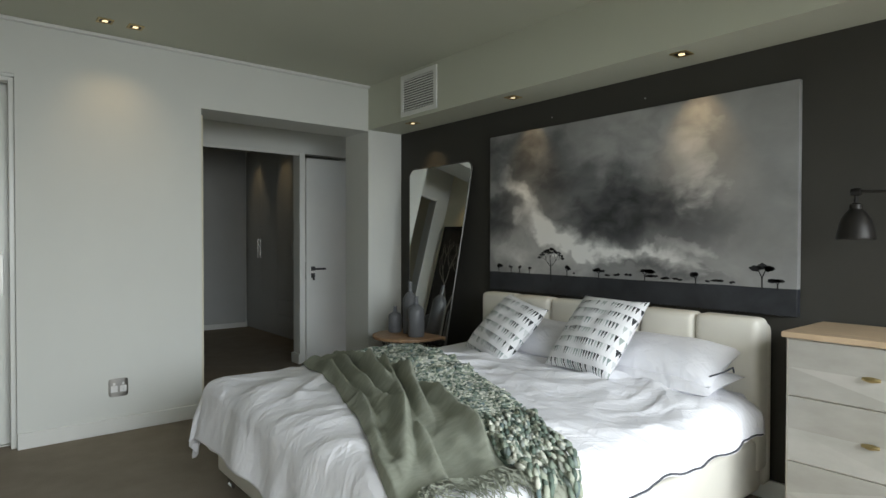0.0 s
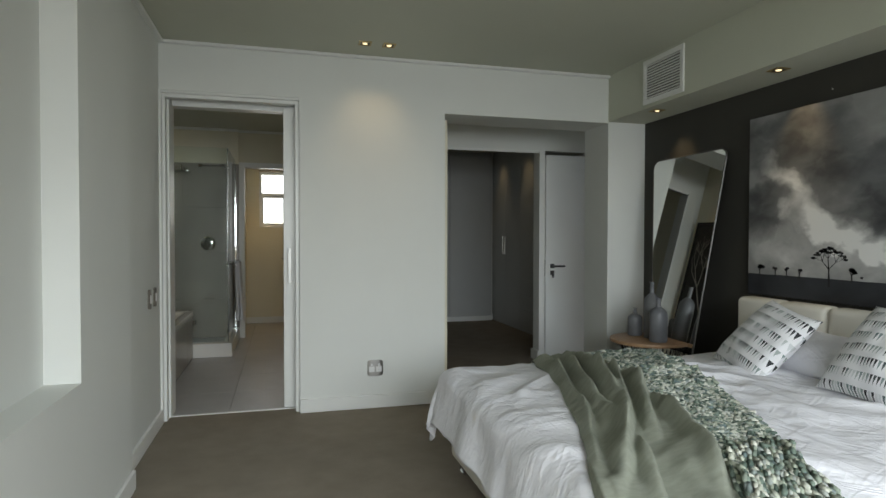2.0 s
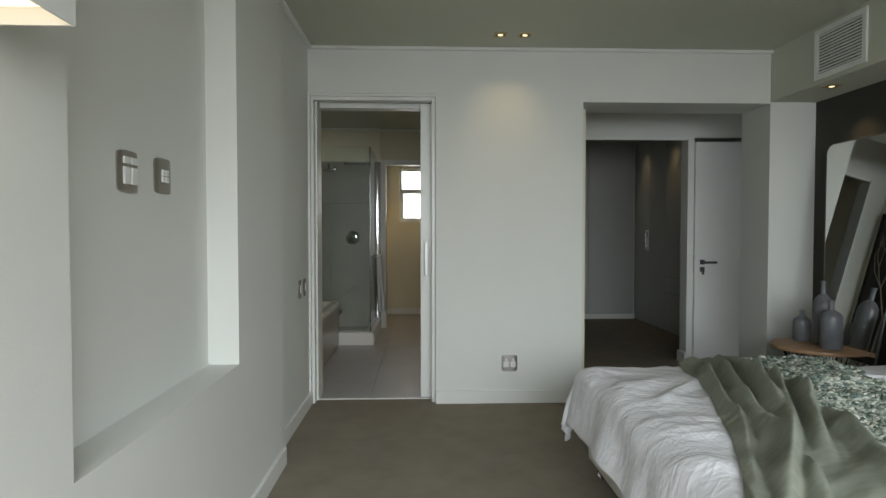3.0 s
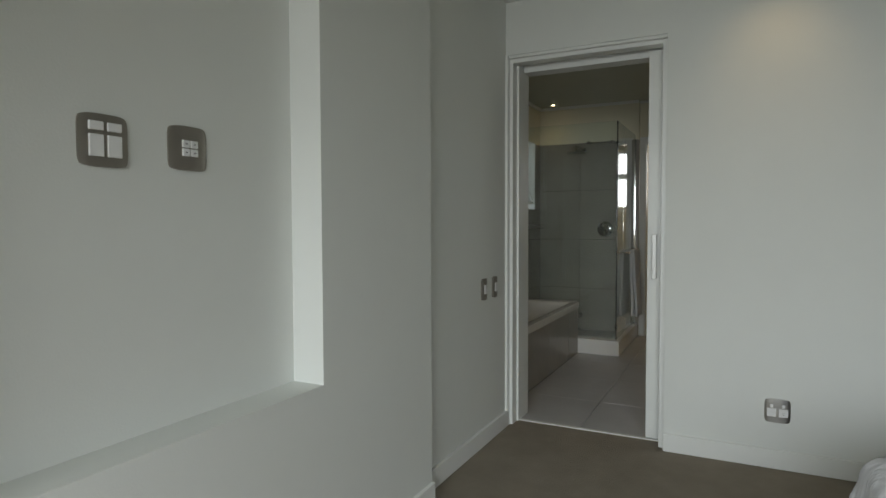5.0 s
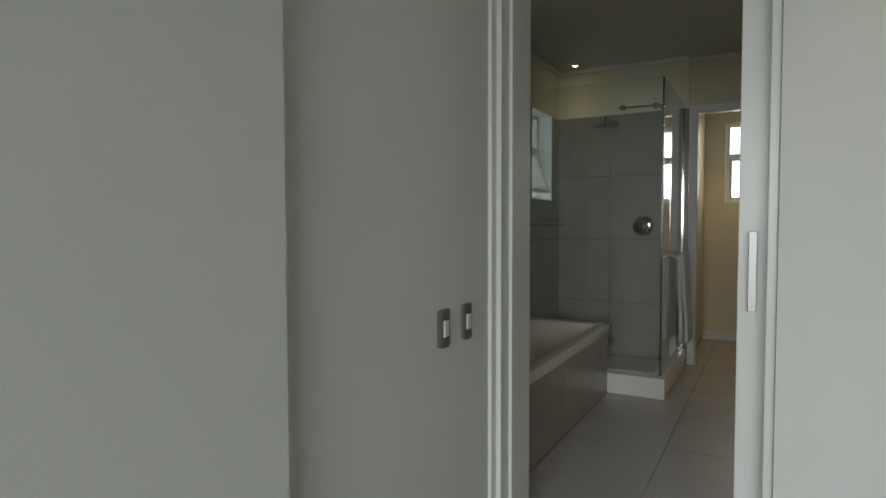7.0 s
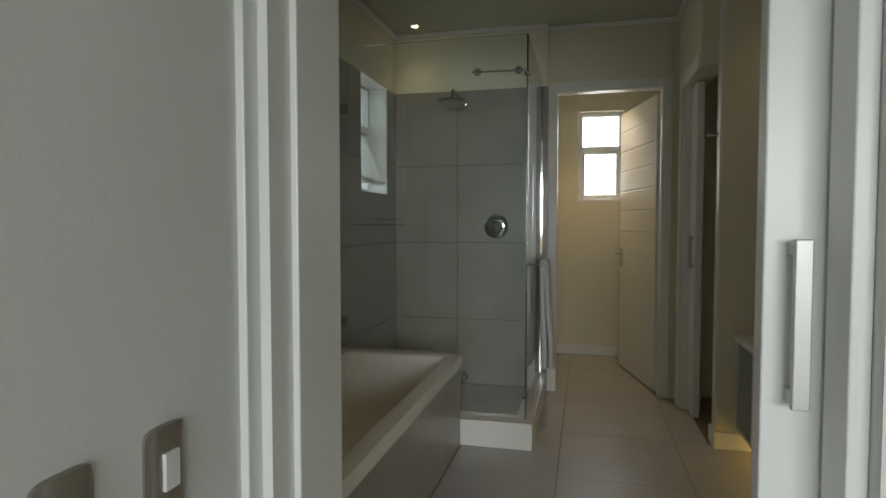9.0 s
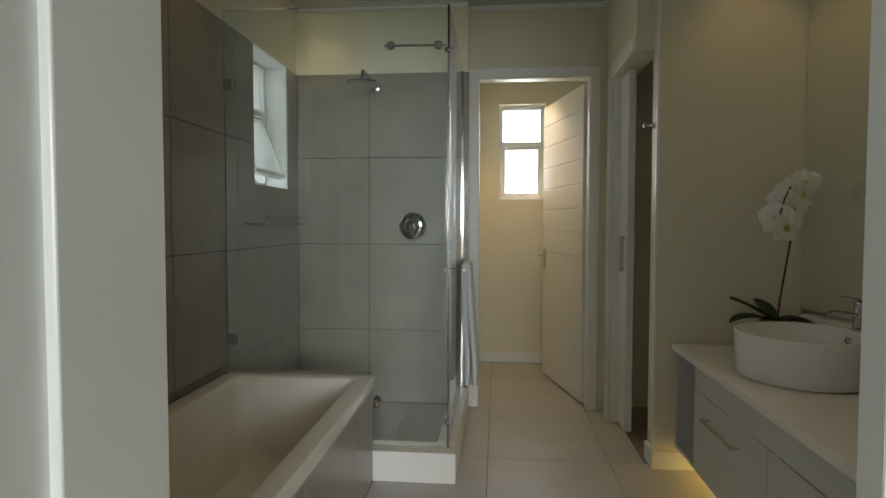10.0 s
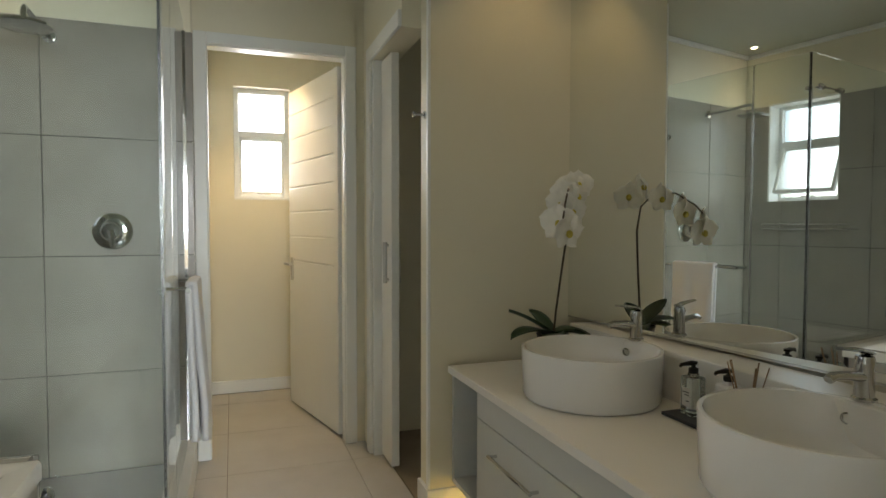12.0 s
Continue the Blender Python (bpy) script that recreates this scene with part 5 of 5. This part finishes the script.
for z in (0.255, 1.965):
    part("clip", lathe([(0.010, -0.018), (0.012, -0.014), (0.012, 0.014), (0.010, 0.018)], 14, m=pose(XG, YG + 0.02, z, 0, 90, 0)), CHROME, sg, "round chrome glass clip", True)
for z in (0.60, 1.80):
    part("clip", B(XL, XL + 0.045, YG - 0.012, YG + 0.022, z, z + 0.05, 0.003), CHROME, sg, "chrome wall clip")
br = tube([(-0.935, YG - 0.03, 1.975), (-0.655, YG - 0.03, 1.972)], 0.0055, 8)
for p in ((-0.905, YG - 0.03, 1.975), (-0.69, YG - 0.03, 1.972)):
    lathe([(0.011, -0.017), (0.018, -0.012), (0.018, 0.012), (0.011, 0.017)], 14, br, m=Matrix.Translation(p) @ pose(0, 0, 0, 0, 90, 0))
    tube([p, (p[0], YG, p[2])], 0.006, 8, br)
part("brace", br, CHROME, sg, "chrome bracing rod", True)
rail = bmesh.new()
for x in (-0.695, -0.597):
    tube([(x, 2.66, 0.935), (x, 3.17, 0.935)], 0.010, 10, rail)
for y in (2.74, 3.13):
    tube([(-0.695, y, 0.935), (-0.597, y, 0.935)], 0.007, 8, rail)
part("towel_rail", rail, CHROME, sg, "chrome towel rail through the glass door", True)
lathe_knob = lathe([(0.016, 0), (0.03, 0.006), (0.032, 0.018), (0.02, 0.03), (0.005, 0.034)], 20, m=pose(-0.985, 2.235, 0.36, 0, 90, 0))
tagged(part("bath_spout", lathe_knob, CHROME, smooth=True), "small round chrome fitting on the glass by the bath end", "fitting")


def towel_point(u, v):
    """A folded towel over the rail; v runs down the outer side, over and down the inner."""
    s = (v - 0.5) * 1.36
    drop = max(0.0, abs(s) - 0.02)
    y = 2.80 + 0.30 * u
    fold = (0.004 + 0.012 * drop) * math.sin(u * 12 + 1.2 * noise_at(u * 3, drop * 3)) * min(1, drop / 0.12)
    x = -0.597 + (0.016 if s < 0 else -0.008) * min(1, abs(s) / 0.02) + fold + (0.05 * drop if s < 0 else 0.022 * drop)
    return (x, y + 0.03 * noise_at(u * 2, drop * 2, 1) * drop, 0.948 - drop + 0.004 * noise_at(u * 8, v * 8))


tw = part("towel", sheet(towel_point, 50, 60), TOWEL, smooth=True)
md = tw.modifiers.new("thick", "SOLIDIFY")
md.thickness, md.offset = 0.026, 0
tagged(tw, "white terry towel folded over the shower rail", "towel")

mxr = thing("shower_mixer", "round chrome shower mixer on the tiled wall", "shower mixer")
mm = pose(-0.956, YS - 0.002, 1.162, 90, 0, 0)
part("plate", lathe([(0.085, 0), (0.085, 0.008), (0.078, 0.014), (0.045, 0.016), (0.045, 0.05), (0.038, 0.058), (0.0, 0.06)], 36, m=mm), CHROME, mxr, smooth=True)
part("lever", tube([mm @ Vector((0, 0.0, 0.06)), mm @ Vector((0.008, -0.03, 0.075)), mm @ Vector((0.012, -0.075, 0.085))], [0.016, 0.013, 0.011], 10), CHROME, mxr, "chrome lever", True)
rose = thing("rain_shower", "round chrome rain shower head on a wall arm", "shower head")
part("arm", tube([(-1.194, YS - 0.002, 2.033), (-1.193, 3.1, 2.04), (-1.193, 2.98, 2.05), (-1.193, 2.945, 2.047), (-1.193, 2.93, 2.025), (-1.193, 2.93, 1.995)], 0.011, 10), CHROME, rose, smooth=True)
part("flange", lathe([(0.03, 0), (0.028, 0.012), (0.012, 0.016)], 20, m=pose(-1.194, YS - 0.002, 2.033, 90, 0, 0)), CHROME, rose, smooth=True)
part("head", lathe([(0.02, 0.025), (0.045, 0.012), (0.10, 0.004), (0.102, -0.006), (0.095, -0.01)], 36, at=(-1.193, 2.93, 1.974)), CHROME, rose, "round chrome head", True)
shelf = thing("shower_shelf", "small chrome wire shelf in the shower", "shelf")
bm = bmesh.new()
for x in (XL + 0.012, XL + 0.05, XL + 0.085, XL + 0.12):
    tube([(x, 2.48, 1.175), (x, 3.08, 1.175)], 0.005, 6, bm)
for y in (2.48, 2.78, 3.08):
    tube([(XL + 0.002, y, 1.175), (XL + 0.12, y, 1.175)], 0.004, 6, bm)
tube([(XL + 0.12, 2.48, 1.21), (XL + 0.12, 3.08, 1.21)], 0.004, 6, bm)
part("basket", bm, CHROME, shelf)
niche = thing("soap_niche", "soap niche in the tiled wall, recess shade coloured in", "niche", kind="structure")

# ---------------------------------------------------------------- bathroom: vanity
VX, VY0, VY1, VZ0, VZ1 = 0.425, 0.55, 2.452, 0.12, 0.578
cab = thing("vanity_cabinet", "floating grey lacquered vanity with drawers and an open end shelf", "vanity", at=(VX, VY1, VZ0))
VI = Matrix.Translation(-cab.location)


def vpart(name, bm, mat, parent=None, label="", smooth=False):
    ob = part(name, bm, mat, parent or cab, label, smooth)
    if parent is None:
        ob.matrix_basis = VI
    return ob


body_ = B(VX + 0.02, 0.99, VY0, 2.19, VZ0, VZ1 - 0.001)
vpart("body", body_, CABINET)
vpart("end_panel", B(VX, 0.96, VY1 - 0.018, VY1, VZ0, VZ1 - 0.001), CABINET)
vpart("shelf_base", B(VX, 0.96, 2.19, VY1 - 0.018, VZ0, VZ0 + 0.018), CABINET)
vpart("shelf_back", B(0.80, 0.96, 2.19, VY1 - 0.018, VZ0 + 0.018, VZ1 - 0.001), CABINET)
vpart("fascia", B(VX, VX + 0.02, VY0, 2.188, 0.475, VZ1 - 0.002, 0.002), CABINET, label="plain upper fascia")
for a, b in ((1.502, 2.188), (0.815, 1.498)):
    d = vpart("drawer", B(VX, VX + 0.02, a, b, VZ0, 0.470, 0.002), CABINET)
    ym = (a + b) / 2 + 0.02
    h = tube([(VX - 0.03, ym - 0.155, 0.388), (VX - 0.03, ym + 0.155, 0.388)], 0.0065, 8)
    for y in (ym - 0.148, ym + 0.148):
        tube([(VX, y, 0.388), (VX - 0.03, y, 0.388)], 0.006, 8, h)
    vpart("handle", h, CHROME, d, "slim chrome bar handle", True)
ct = thing("worktop", "white quartz vanity worktop with a raised back ledge", "worktop")
part("slab", B(VX - 0.02, 0.975, VY0 - 0.02, VY1 + 0.002, 0.58, 0.61, 0.003), COUNTER, ct)
part("back_ledge", B(0.93, 1.09, VY0 - 0.02, 2.36, 0.611, 0.775, 0.004), COUNTER, ct)
led = tagged(part("led_strip", B(0.72, 0.735, 0.7, 2.42, 0.112, 0.119), LEDSTRIP), "amber light strip under the vanity", "light strip")
strip_lamp = area_lamp("led_strip_light", (0.73, 1.6, 0.108), (0.73, 1.6, 0), 0.03, 1.7, 2.0, (1.0, 0.62, 0.15))
strip_lamp.matrix_world = pose(0.73, 1.6, 0.108)

# wall mirror, fixed a little askew to the room
vm = thing("wall_mirror", "large frameless mirror above the vanity", "mirror")
mm = pose(0.985, YP - 0.004, 0, 0, 0, 5.9)
part("mirror_glass", B(0, 0.006, -1.42, 0.0, 0.79, 2.30, m=mm), MIRROR, vm)
part("edge", B(-0.001, 0.007, -1.42, 0.0, 0.783, 0.7895, m=mm), CHROME, vm, "thin polished lower edge")


def basin(x, y, label):
    t = thing("wash_basin", label, "basin", "vessel basins", at=(x, y, 0.611))
    R, H = 0.234, 0.168
    part("bowl", lathe([(R - 0.03, 0), (R - 0.012, 0.003), (R - 0.006, 0.012), (R, H - 0.006), (R - 0.001, H), (R - 0.006, H + 0.002), (R - 0.012, H), (R - 0.018, H - 0.03), (R - 0.03, 0.07), (R - 0.06, 0.04), (0.08, 0.028), (0.02, 0.026)], 64), CERAMIC, t, smooth=True)
    part("drain", lathe([(0.022, 0.027), (0.022, 0.031), (0.012, 0.033)], 20), CHROME, t, "chrome drain")
    mo = pose(0, 0, 0, 0, 0, 20) @ pose(R - 0.0235, 0, H - 0.045, 0, -90, 0)
    ring = lathe([(0.008, -0.001), (0.014, 0.0), (0.015, 0.004), (0.011, 0.005), (0.010, 0.001)], 20, m=mo)
    part("overflow_ring", ring, CHROME, t, "chrome overflow ring", True)
    part("tap_ledge", B(0.212, 0.262, -0.045, 0.045, 0.02, H - 0.003, 0.012, seg=3, m=pose(0, 0, 0, 0, 0, 14)), CERAMIC, t, smooth=True)
    tap = thing("tap", "chrome single-lever basin tap", "tap", "basin taps", at=(x + 0.226, y + 0.055, 0.611 + H))
    part("body", lathe([(0.027, 0), (0.027, 0.006), (0.022, 0.01), (0.02, 0.085), (0.022, 0.095), (0.019, 0.105), (0.005, 0.108)], 24), CHROME, tap, smooth=True)
    part("spout", tube([(0, 0, 0.055), (-0.05, 0, 0.062), (-0.10, 0, 0.066), (-0.118, 0, 0.058)], [0.017, 0.015, 0.013, 0.012], 12, flat=0.75), CHROME, tap, smooth=True)
    part("lever", tube([(0.012, 0, 0.112), (-0.03, 0, 0.122), (-0.085, 0, 0.128)], [0.018, 0.016, 0.012], 12, flat=0.32), CHROME, tap, smooth=True)
    return t


basin(0.708, 1.87, "round white ceramic vessel basin by the orchid")
basin(0.736, 1.075, "round white ceramic vessel basin beside the soap tray")

tray = tagged(part("soap_tray", box(B(0.80, 0.925, 1.36, 1.63, 0.6115, 0.618, 0.002), 0.80, 0.925, 1.36, 1.63, 0.618, 0.622, 0.002), TRAY), "dark slate tray on the vanity", "tray")


def dispenser(x, y, mat, label):
    t = thing("soap_dispenser", label, "dispenser", "pump bottles", at=(x, y, 0.6225))
    s = 0.026
    part("bottle", box(B(-s, s, -s, s, 0, 0.118, 0.006), -0.012, 0.012, -0.012, 0.012, 0.118, 0.128, 0.002), mat, t)
    part("pump", tube([(0, 0, 0.151), (-0.01, 0, 0.158), (-0.045, 0, 0.156), (-0.05, 0, 0.15)], [0.008, 0.008, 0.005, 0.004], 8, lathe([(0.014, 0.128), (0.014, 0.142), (0.006, 0.145), (0.006, 0.152), (0.011, 0.154), (0.011, 0.162)], 16)), BLACK, t, "black pump top", True)
    part("label", B(-s - 0.0008, -s - 0.0002, -0.016, 0.016, 0.03, 0.085), plain("paper_label", (0.62, 0.6, 0.55), 0.7, bump=0), t, "small paper label")
    for k, z in enumerate((0.072, 0.064, 0.046)):
        part("print_bar", B(-s - 0.0014, -s - 0.0009, -0.012, 0.012 - 0.006 * k, z - 0.0015, z + 0.0015), BLACK, t)
    return t


dispenser(0.862, 1.565, GLASS, "clear glass pump bottle with a black top on the tray")
dispenser(0.885, 1.455, PLASTIC, "white pump bottle with a black top on the tray")
rd = thing("reed_diffuser", "small glass reed diffuser with brown sticks", "diffuser", at=(0.885, 1.39, 0.6225))
part("bottle", lathe([(0.024, 0), (0.026, 0.005), (0.026, 0.05), (0.014, 0.062), (0.012, 0.075), (0.009, 0.075)], 20), GLASS, rd, smooth=True)
r3 = random.Random(3)
for k in range(8):
    a = r3.uniform(0, 6.28)
    part("reed", tube([(0.006 * math.cos(a), 0.006 * math.sin(a), 0.01), (0.05 * math.cos(a) * r3.uniform(0.5, 1), 0.06 * math.sin(a), 0.19)], 0.0016, 5), REED, rd)

# orchid behind the far basin
orch = thing("orchid", "white moth orchid with dark leaves in a black pot", "orchid", at=(0.775, 2.24, 0.611))
part("pot", lathe([(0.045, 0), (0.05, 0.004), (0.062, 0.14), (0.066, 0.145), (0.062, 0.152), (0.056, 0.145), (0.054, 0.13)], 28), SOIL, orch, "black pot", True)


def leaf_mesh(direction, length, width, rise, droop):
    d = Vector((math.cos(direction), math.sin(direction), 0))
    s = Vector((-d.y, d.x, 0))

    def fn(u, v):
        w = 1.3 * width * math.sin(math.pi * (0.06 + 0.94 * u) ** 0.8) ** 0.7 * (1 if u < 0.98 else 0.5)
        c = 2 * v - 1
        return Vector((0, 0, 0.14)) + d * length * u * (1 - 0.1 * u) + s * w * c + Vector((0, 0, 0.75 * rise * u - droop * u * u + 0.012 * c * c))
    bm = sheet(fn, 14, 6)
    return bm


for ang, ln, wd, ri, dr in ((196, 0.25, 0.04, 0.14, 0.10), (176, 0.21, 0.034, 0.20, 0.05), (-14, 0.19, 0.036, 0.14, 0.15), (240, 0.20, 0.036, 0.12, 0.13), (110, 0.14, 0.03, 0.2, 0.07), (325, 0.22, 0.038, 0.13, 0.15)):
    ob = part("leaf", leaf_mesh(radians(ang), ln, wd, ri, dr), LEAF, orch, smooth=True)
    md = ob.modifiers.new("thick", "SOLIDIFY")
    md.thickness = 0.002
spine = [(0, 0, 0.10), (0.012, -0.005, 0.24), (0.035, -0.012, 0.42), (0.052, -0.02, 0.56), (0.062, -0.04, 0.66), (0.068, -0.085, 0.715), (0.07, -0.15, 0.715), (0.07, -0.21, 0.665), (0.068, -0.25, 0.60)]
spine = [(x - 0.8 * max(0, -y - 0.03), y, z) for x, y, z in spine]
part("stem", tube(spine, [0.0045] * 4 + [0.0035] * 5, 7), STEM, orch, "arching flower stem", True)


def bloom(at, face, size, parent):
    """Five petals round a yellow lip, facing along face."""
    q = Vector(face).to_track_quat("Z", "Y").to_matrix().to_4x4()
    m = Matrix.Translation(at) @ q
    bm = bmesh.new()
    for k, (a, w, ln) in enumerate(((90, 0.62, 0.95), (18, 0.95, 1.0), (162, 0.95, 1.0), (-50, 0.6, 0.95), (230, 0.6, 0.95))):
        a = radians(a)
        d, s = Vector((math.cos(a), math.sin(a), 0)), Vector((-math.sin(a), math.cos(a), 0))
        z0 = 0.001 * k

        def fn(u, v):
            c = 2 * v - 1
            ww = size * w * 0.62 * math.sin(math.pi * min(1, 0.08 + 0.92 * u)) ** 0.55
            return m @ (d * size * ln * u + s * ww * c + Vector((0, 0, z0 + size * (0.16 * u * u - 0.12 * c * c * u))))
        sheet(fn, 6, 6, bm)
    fl = part("flower", bm, PETAL, parent, "open white flower", True)
    lip = bmesh.new()
    bmesh.ops.create_icosphere(lip, subdivisions=2, radius=1, matrix=m @ Matrix.LocRotScale((0, -0.004, size * 0.16), None, (size * 0.16, size * 0.2, size * 0.2)))
    part("lip", lip, YELLOW, fl, "yellow green throat", True)


r4 = random.Random(4)
for k, (p, f) in enumerate((((0.055, -0.03, 0.735), (-0.8, -0.5, 0.2)), ((0.10, -0.06, 0.74), (-0.3, -0.9, 0.2)), ((0.045, -0.09, 0.70), (-0.9, -0.5, 0.0)), ((0.10, -0.12, 0.69), (0.3, -0.9, 0.1)), ((0.04, -0.15, 0.66), (-0.8, -0.6, -0.1)), ((0.09, -0.185, 0.63), (0.1, -1, 0)), ((0.045, -0.215, 0.59), (-0.7, -0.7, -0.1)), ((0.085, -0.24, 0.555), (0.2, -0.9, -0.2)), ((0.10, -0.02, 0.70), (0.8, -0.4, 0.2)))):
    bloom((p[0] - 0.8 * max(0, -p[1] - 0.03), p[1], p[2]), f, r4.uniform(0.062, 0.074), orch)

# bathroom downlights
BRIGHT = "small round recessed downlight, lit"


def round_light(x, y, z):
    t = thing("downlight", BRIGHT, "downlight", "recessed downlights")
    part("ring", lathe([(0.035, 0.0), (0.036, -0.004), (0.028, -0.006), (0.024, -0.002)], 24, at=(x, y, z)), TRIM, t, smooth=True)
    part("lamp", lathe([(0.018, -0.005), (0.018, -0.001)], 16, at=(x, y, z)), BULB, t)


for x, y, tx, ty, pw in ((-1.50, 3.12, -1.55, 3.29, 3.0), (-1.50, 1.75, -1.7, 1.75, 4.0), (0.72, 2.12, 0.72, 2.47, 5.0), (0.72, 1.1, 0.8, 1.1, 4.0), (-0.3, 1.2, -0.5, 1.2, 9.0), (-0.2, 0.6, -0.3, 1.0, 5.0)):
    round_light(x, y, CEIL)
    spot_lamp("downlight_beam", (x, y, CEIL - 0.012), (tx, ty, 1.3), pw * 0.30, 84, (1.0, 0.67, 0.29))
round_light(-0.32, 4.05, 2.48)
spot_lamp("downlight_beam", (-0.32, 4.05, 2.465), (-0.28, 4.0, 0.0), 14, 88, (1.0, 0.64, 0.24))

# ---------------------------------------------------------------- tiles, each a piece of its own
structure("floor_bath", B(-1.95, 1.14, 0.145, 4.75, -0.1, -0.006), FLOORGROUT, "grey porcelain tiled bathroom floor with thin joints", "floor")
floor_bath = bpy.data.objects["floor_bath"]


def tile_run(lo, hi, joint, step):
    """The spans between joints that lie at joint + n * step, from lo to hi."""
    cuts = [lo] + [c for c in (joint + step * k for k in range(-12, 13)) if lo + 0.02 < c < hi - 0.02] + [hi]
    return list(zip(cuts, cuts[1:]))


G = 0.0024
for a, b in tile_run(-0.984, 1.13, -0.466, 0.60):
    for c, d in tile_run(0.145, 4.58, 2.52, 0.60):
        if c > 3.3 and (a > 0.85 or b < -0.62):
            continue
        if 2.5 < c < 3.36:
            if a > 0.25:
                continue
            b = min(b, 0.305)
        part("tile", B(a + 0.0015, b - 0.0015, c + 0.0015, d - 0.0015, -0.006, 0.0, 0.0012, seg=1), FLOORTILE, floor_bath)

tiles_n = bpy.data.objects["wall_bath_north"]
part("tile_backing", B(XL - 0.012, -0.61, YS + 0.006, YS + 0.0118, 0, 2.12), GROUT, tiles_n)
for a, b in tile_run(XL, -0.60, -1.235, 0.635):
    for z0, z1 in ((0.03, 0.50), (0.50, 1.047), (1.047, 1.594), (1.594, 2.12)):
        part("tile", B(a + G, b - G, YS, YS + 0.008, z0 + G, z1 - G, 0.0012, seg=1), TILE, tiles_n)
tiles_w = bpy.data.objects["wall_bath_west"]
bk = bmesh.new()
for y0, y1, z0, z1 in ((YB, 0.98, 0, 2.12), (0.98, 1.65, 0, 1.385), (1.65, 2.61, 0, 2.12), (2.61, 3.11, 0, 1.385), (3.11, YS + 0.006, 0, 2.12)):
    box(bk, XL - 0.0118, XL - 0.006, y0, y1, z0, z1)
part("tile_backing", bk, GROUT, tiles_w)
for z0, z1 in ((0.03, 0.50), (0.50, 1.047), (1.047, 1.594), (1.594, 2.12)):
    for a, b in tile_run(YB, YS, 1.805, 0.60):
        rects = [(a, b, z0, z1)]
        for h0, h1, g0, g1 in ((0.98, 1.65, 1.385, 2.13), (2.61, 3.11, 1.385, 2.13), (1.44, 1.63, 0.728, 0.898)):
            out = []
            for p, q, r, s in rects:
                if q <= h0 or p >= h1 or s <= g0 or r >= g1:
                    out.append((p, q, r, s))
                    continue
                if p < h0:
                    out.append((p, h0, r, s))
                if q > h1:
                    out.append((h1, q, r, s))
                p2, q2 = max(p, h0), min(q, h1)
                if r < g0:
                    out.append((p2, q2, r, g0))
                if s > g1:
                    out.append((p2, q2, g1, s))
            rects = out
        for p, q, r, s in rects:
            if q - p > 0.008 and s - r > 0.008:
                gl, gr = (G if p == a else 0), (G if q == b else 0)
                gb, gt = (G if r == z0 else 0), (G if s == z1 else 0)
                part("tile", B(XL - 0.008, XL, p + gl, q - gr, r + gb, s - gt), TILE, tiles_w)
# Nearly flat patch: the shade of the niche is put into its dark colour.
part("soap_recess_shade", B(XL - 0.0075, XL - 0.005, 1.44, 1.63, 0.728, 0.898), plain("recess_shade_colour", (0.14, 0.13, 0.115), 0.5, vary=0.1), niche, "nearly flat patch coloured as recess shade")
part("soap_ledge", B(XL - 0.006, XL + 0.02, 1.43, 1.64, 0.712, 0.727, 0.003), COUNTER, niche, "pale ledge")
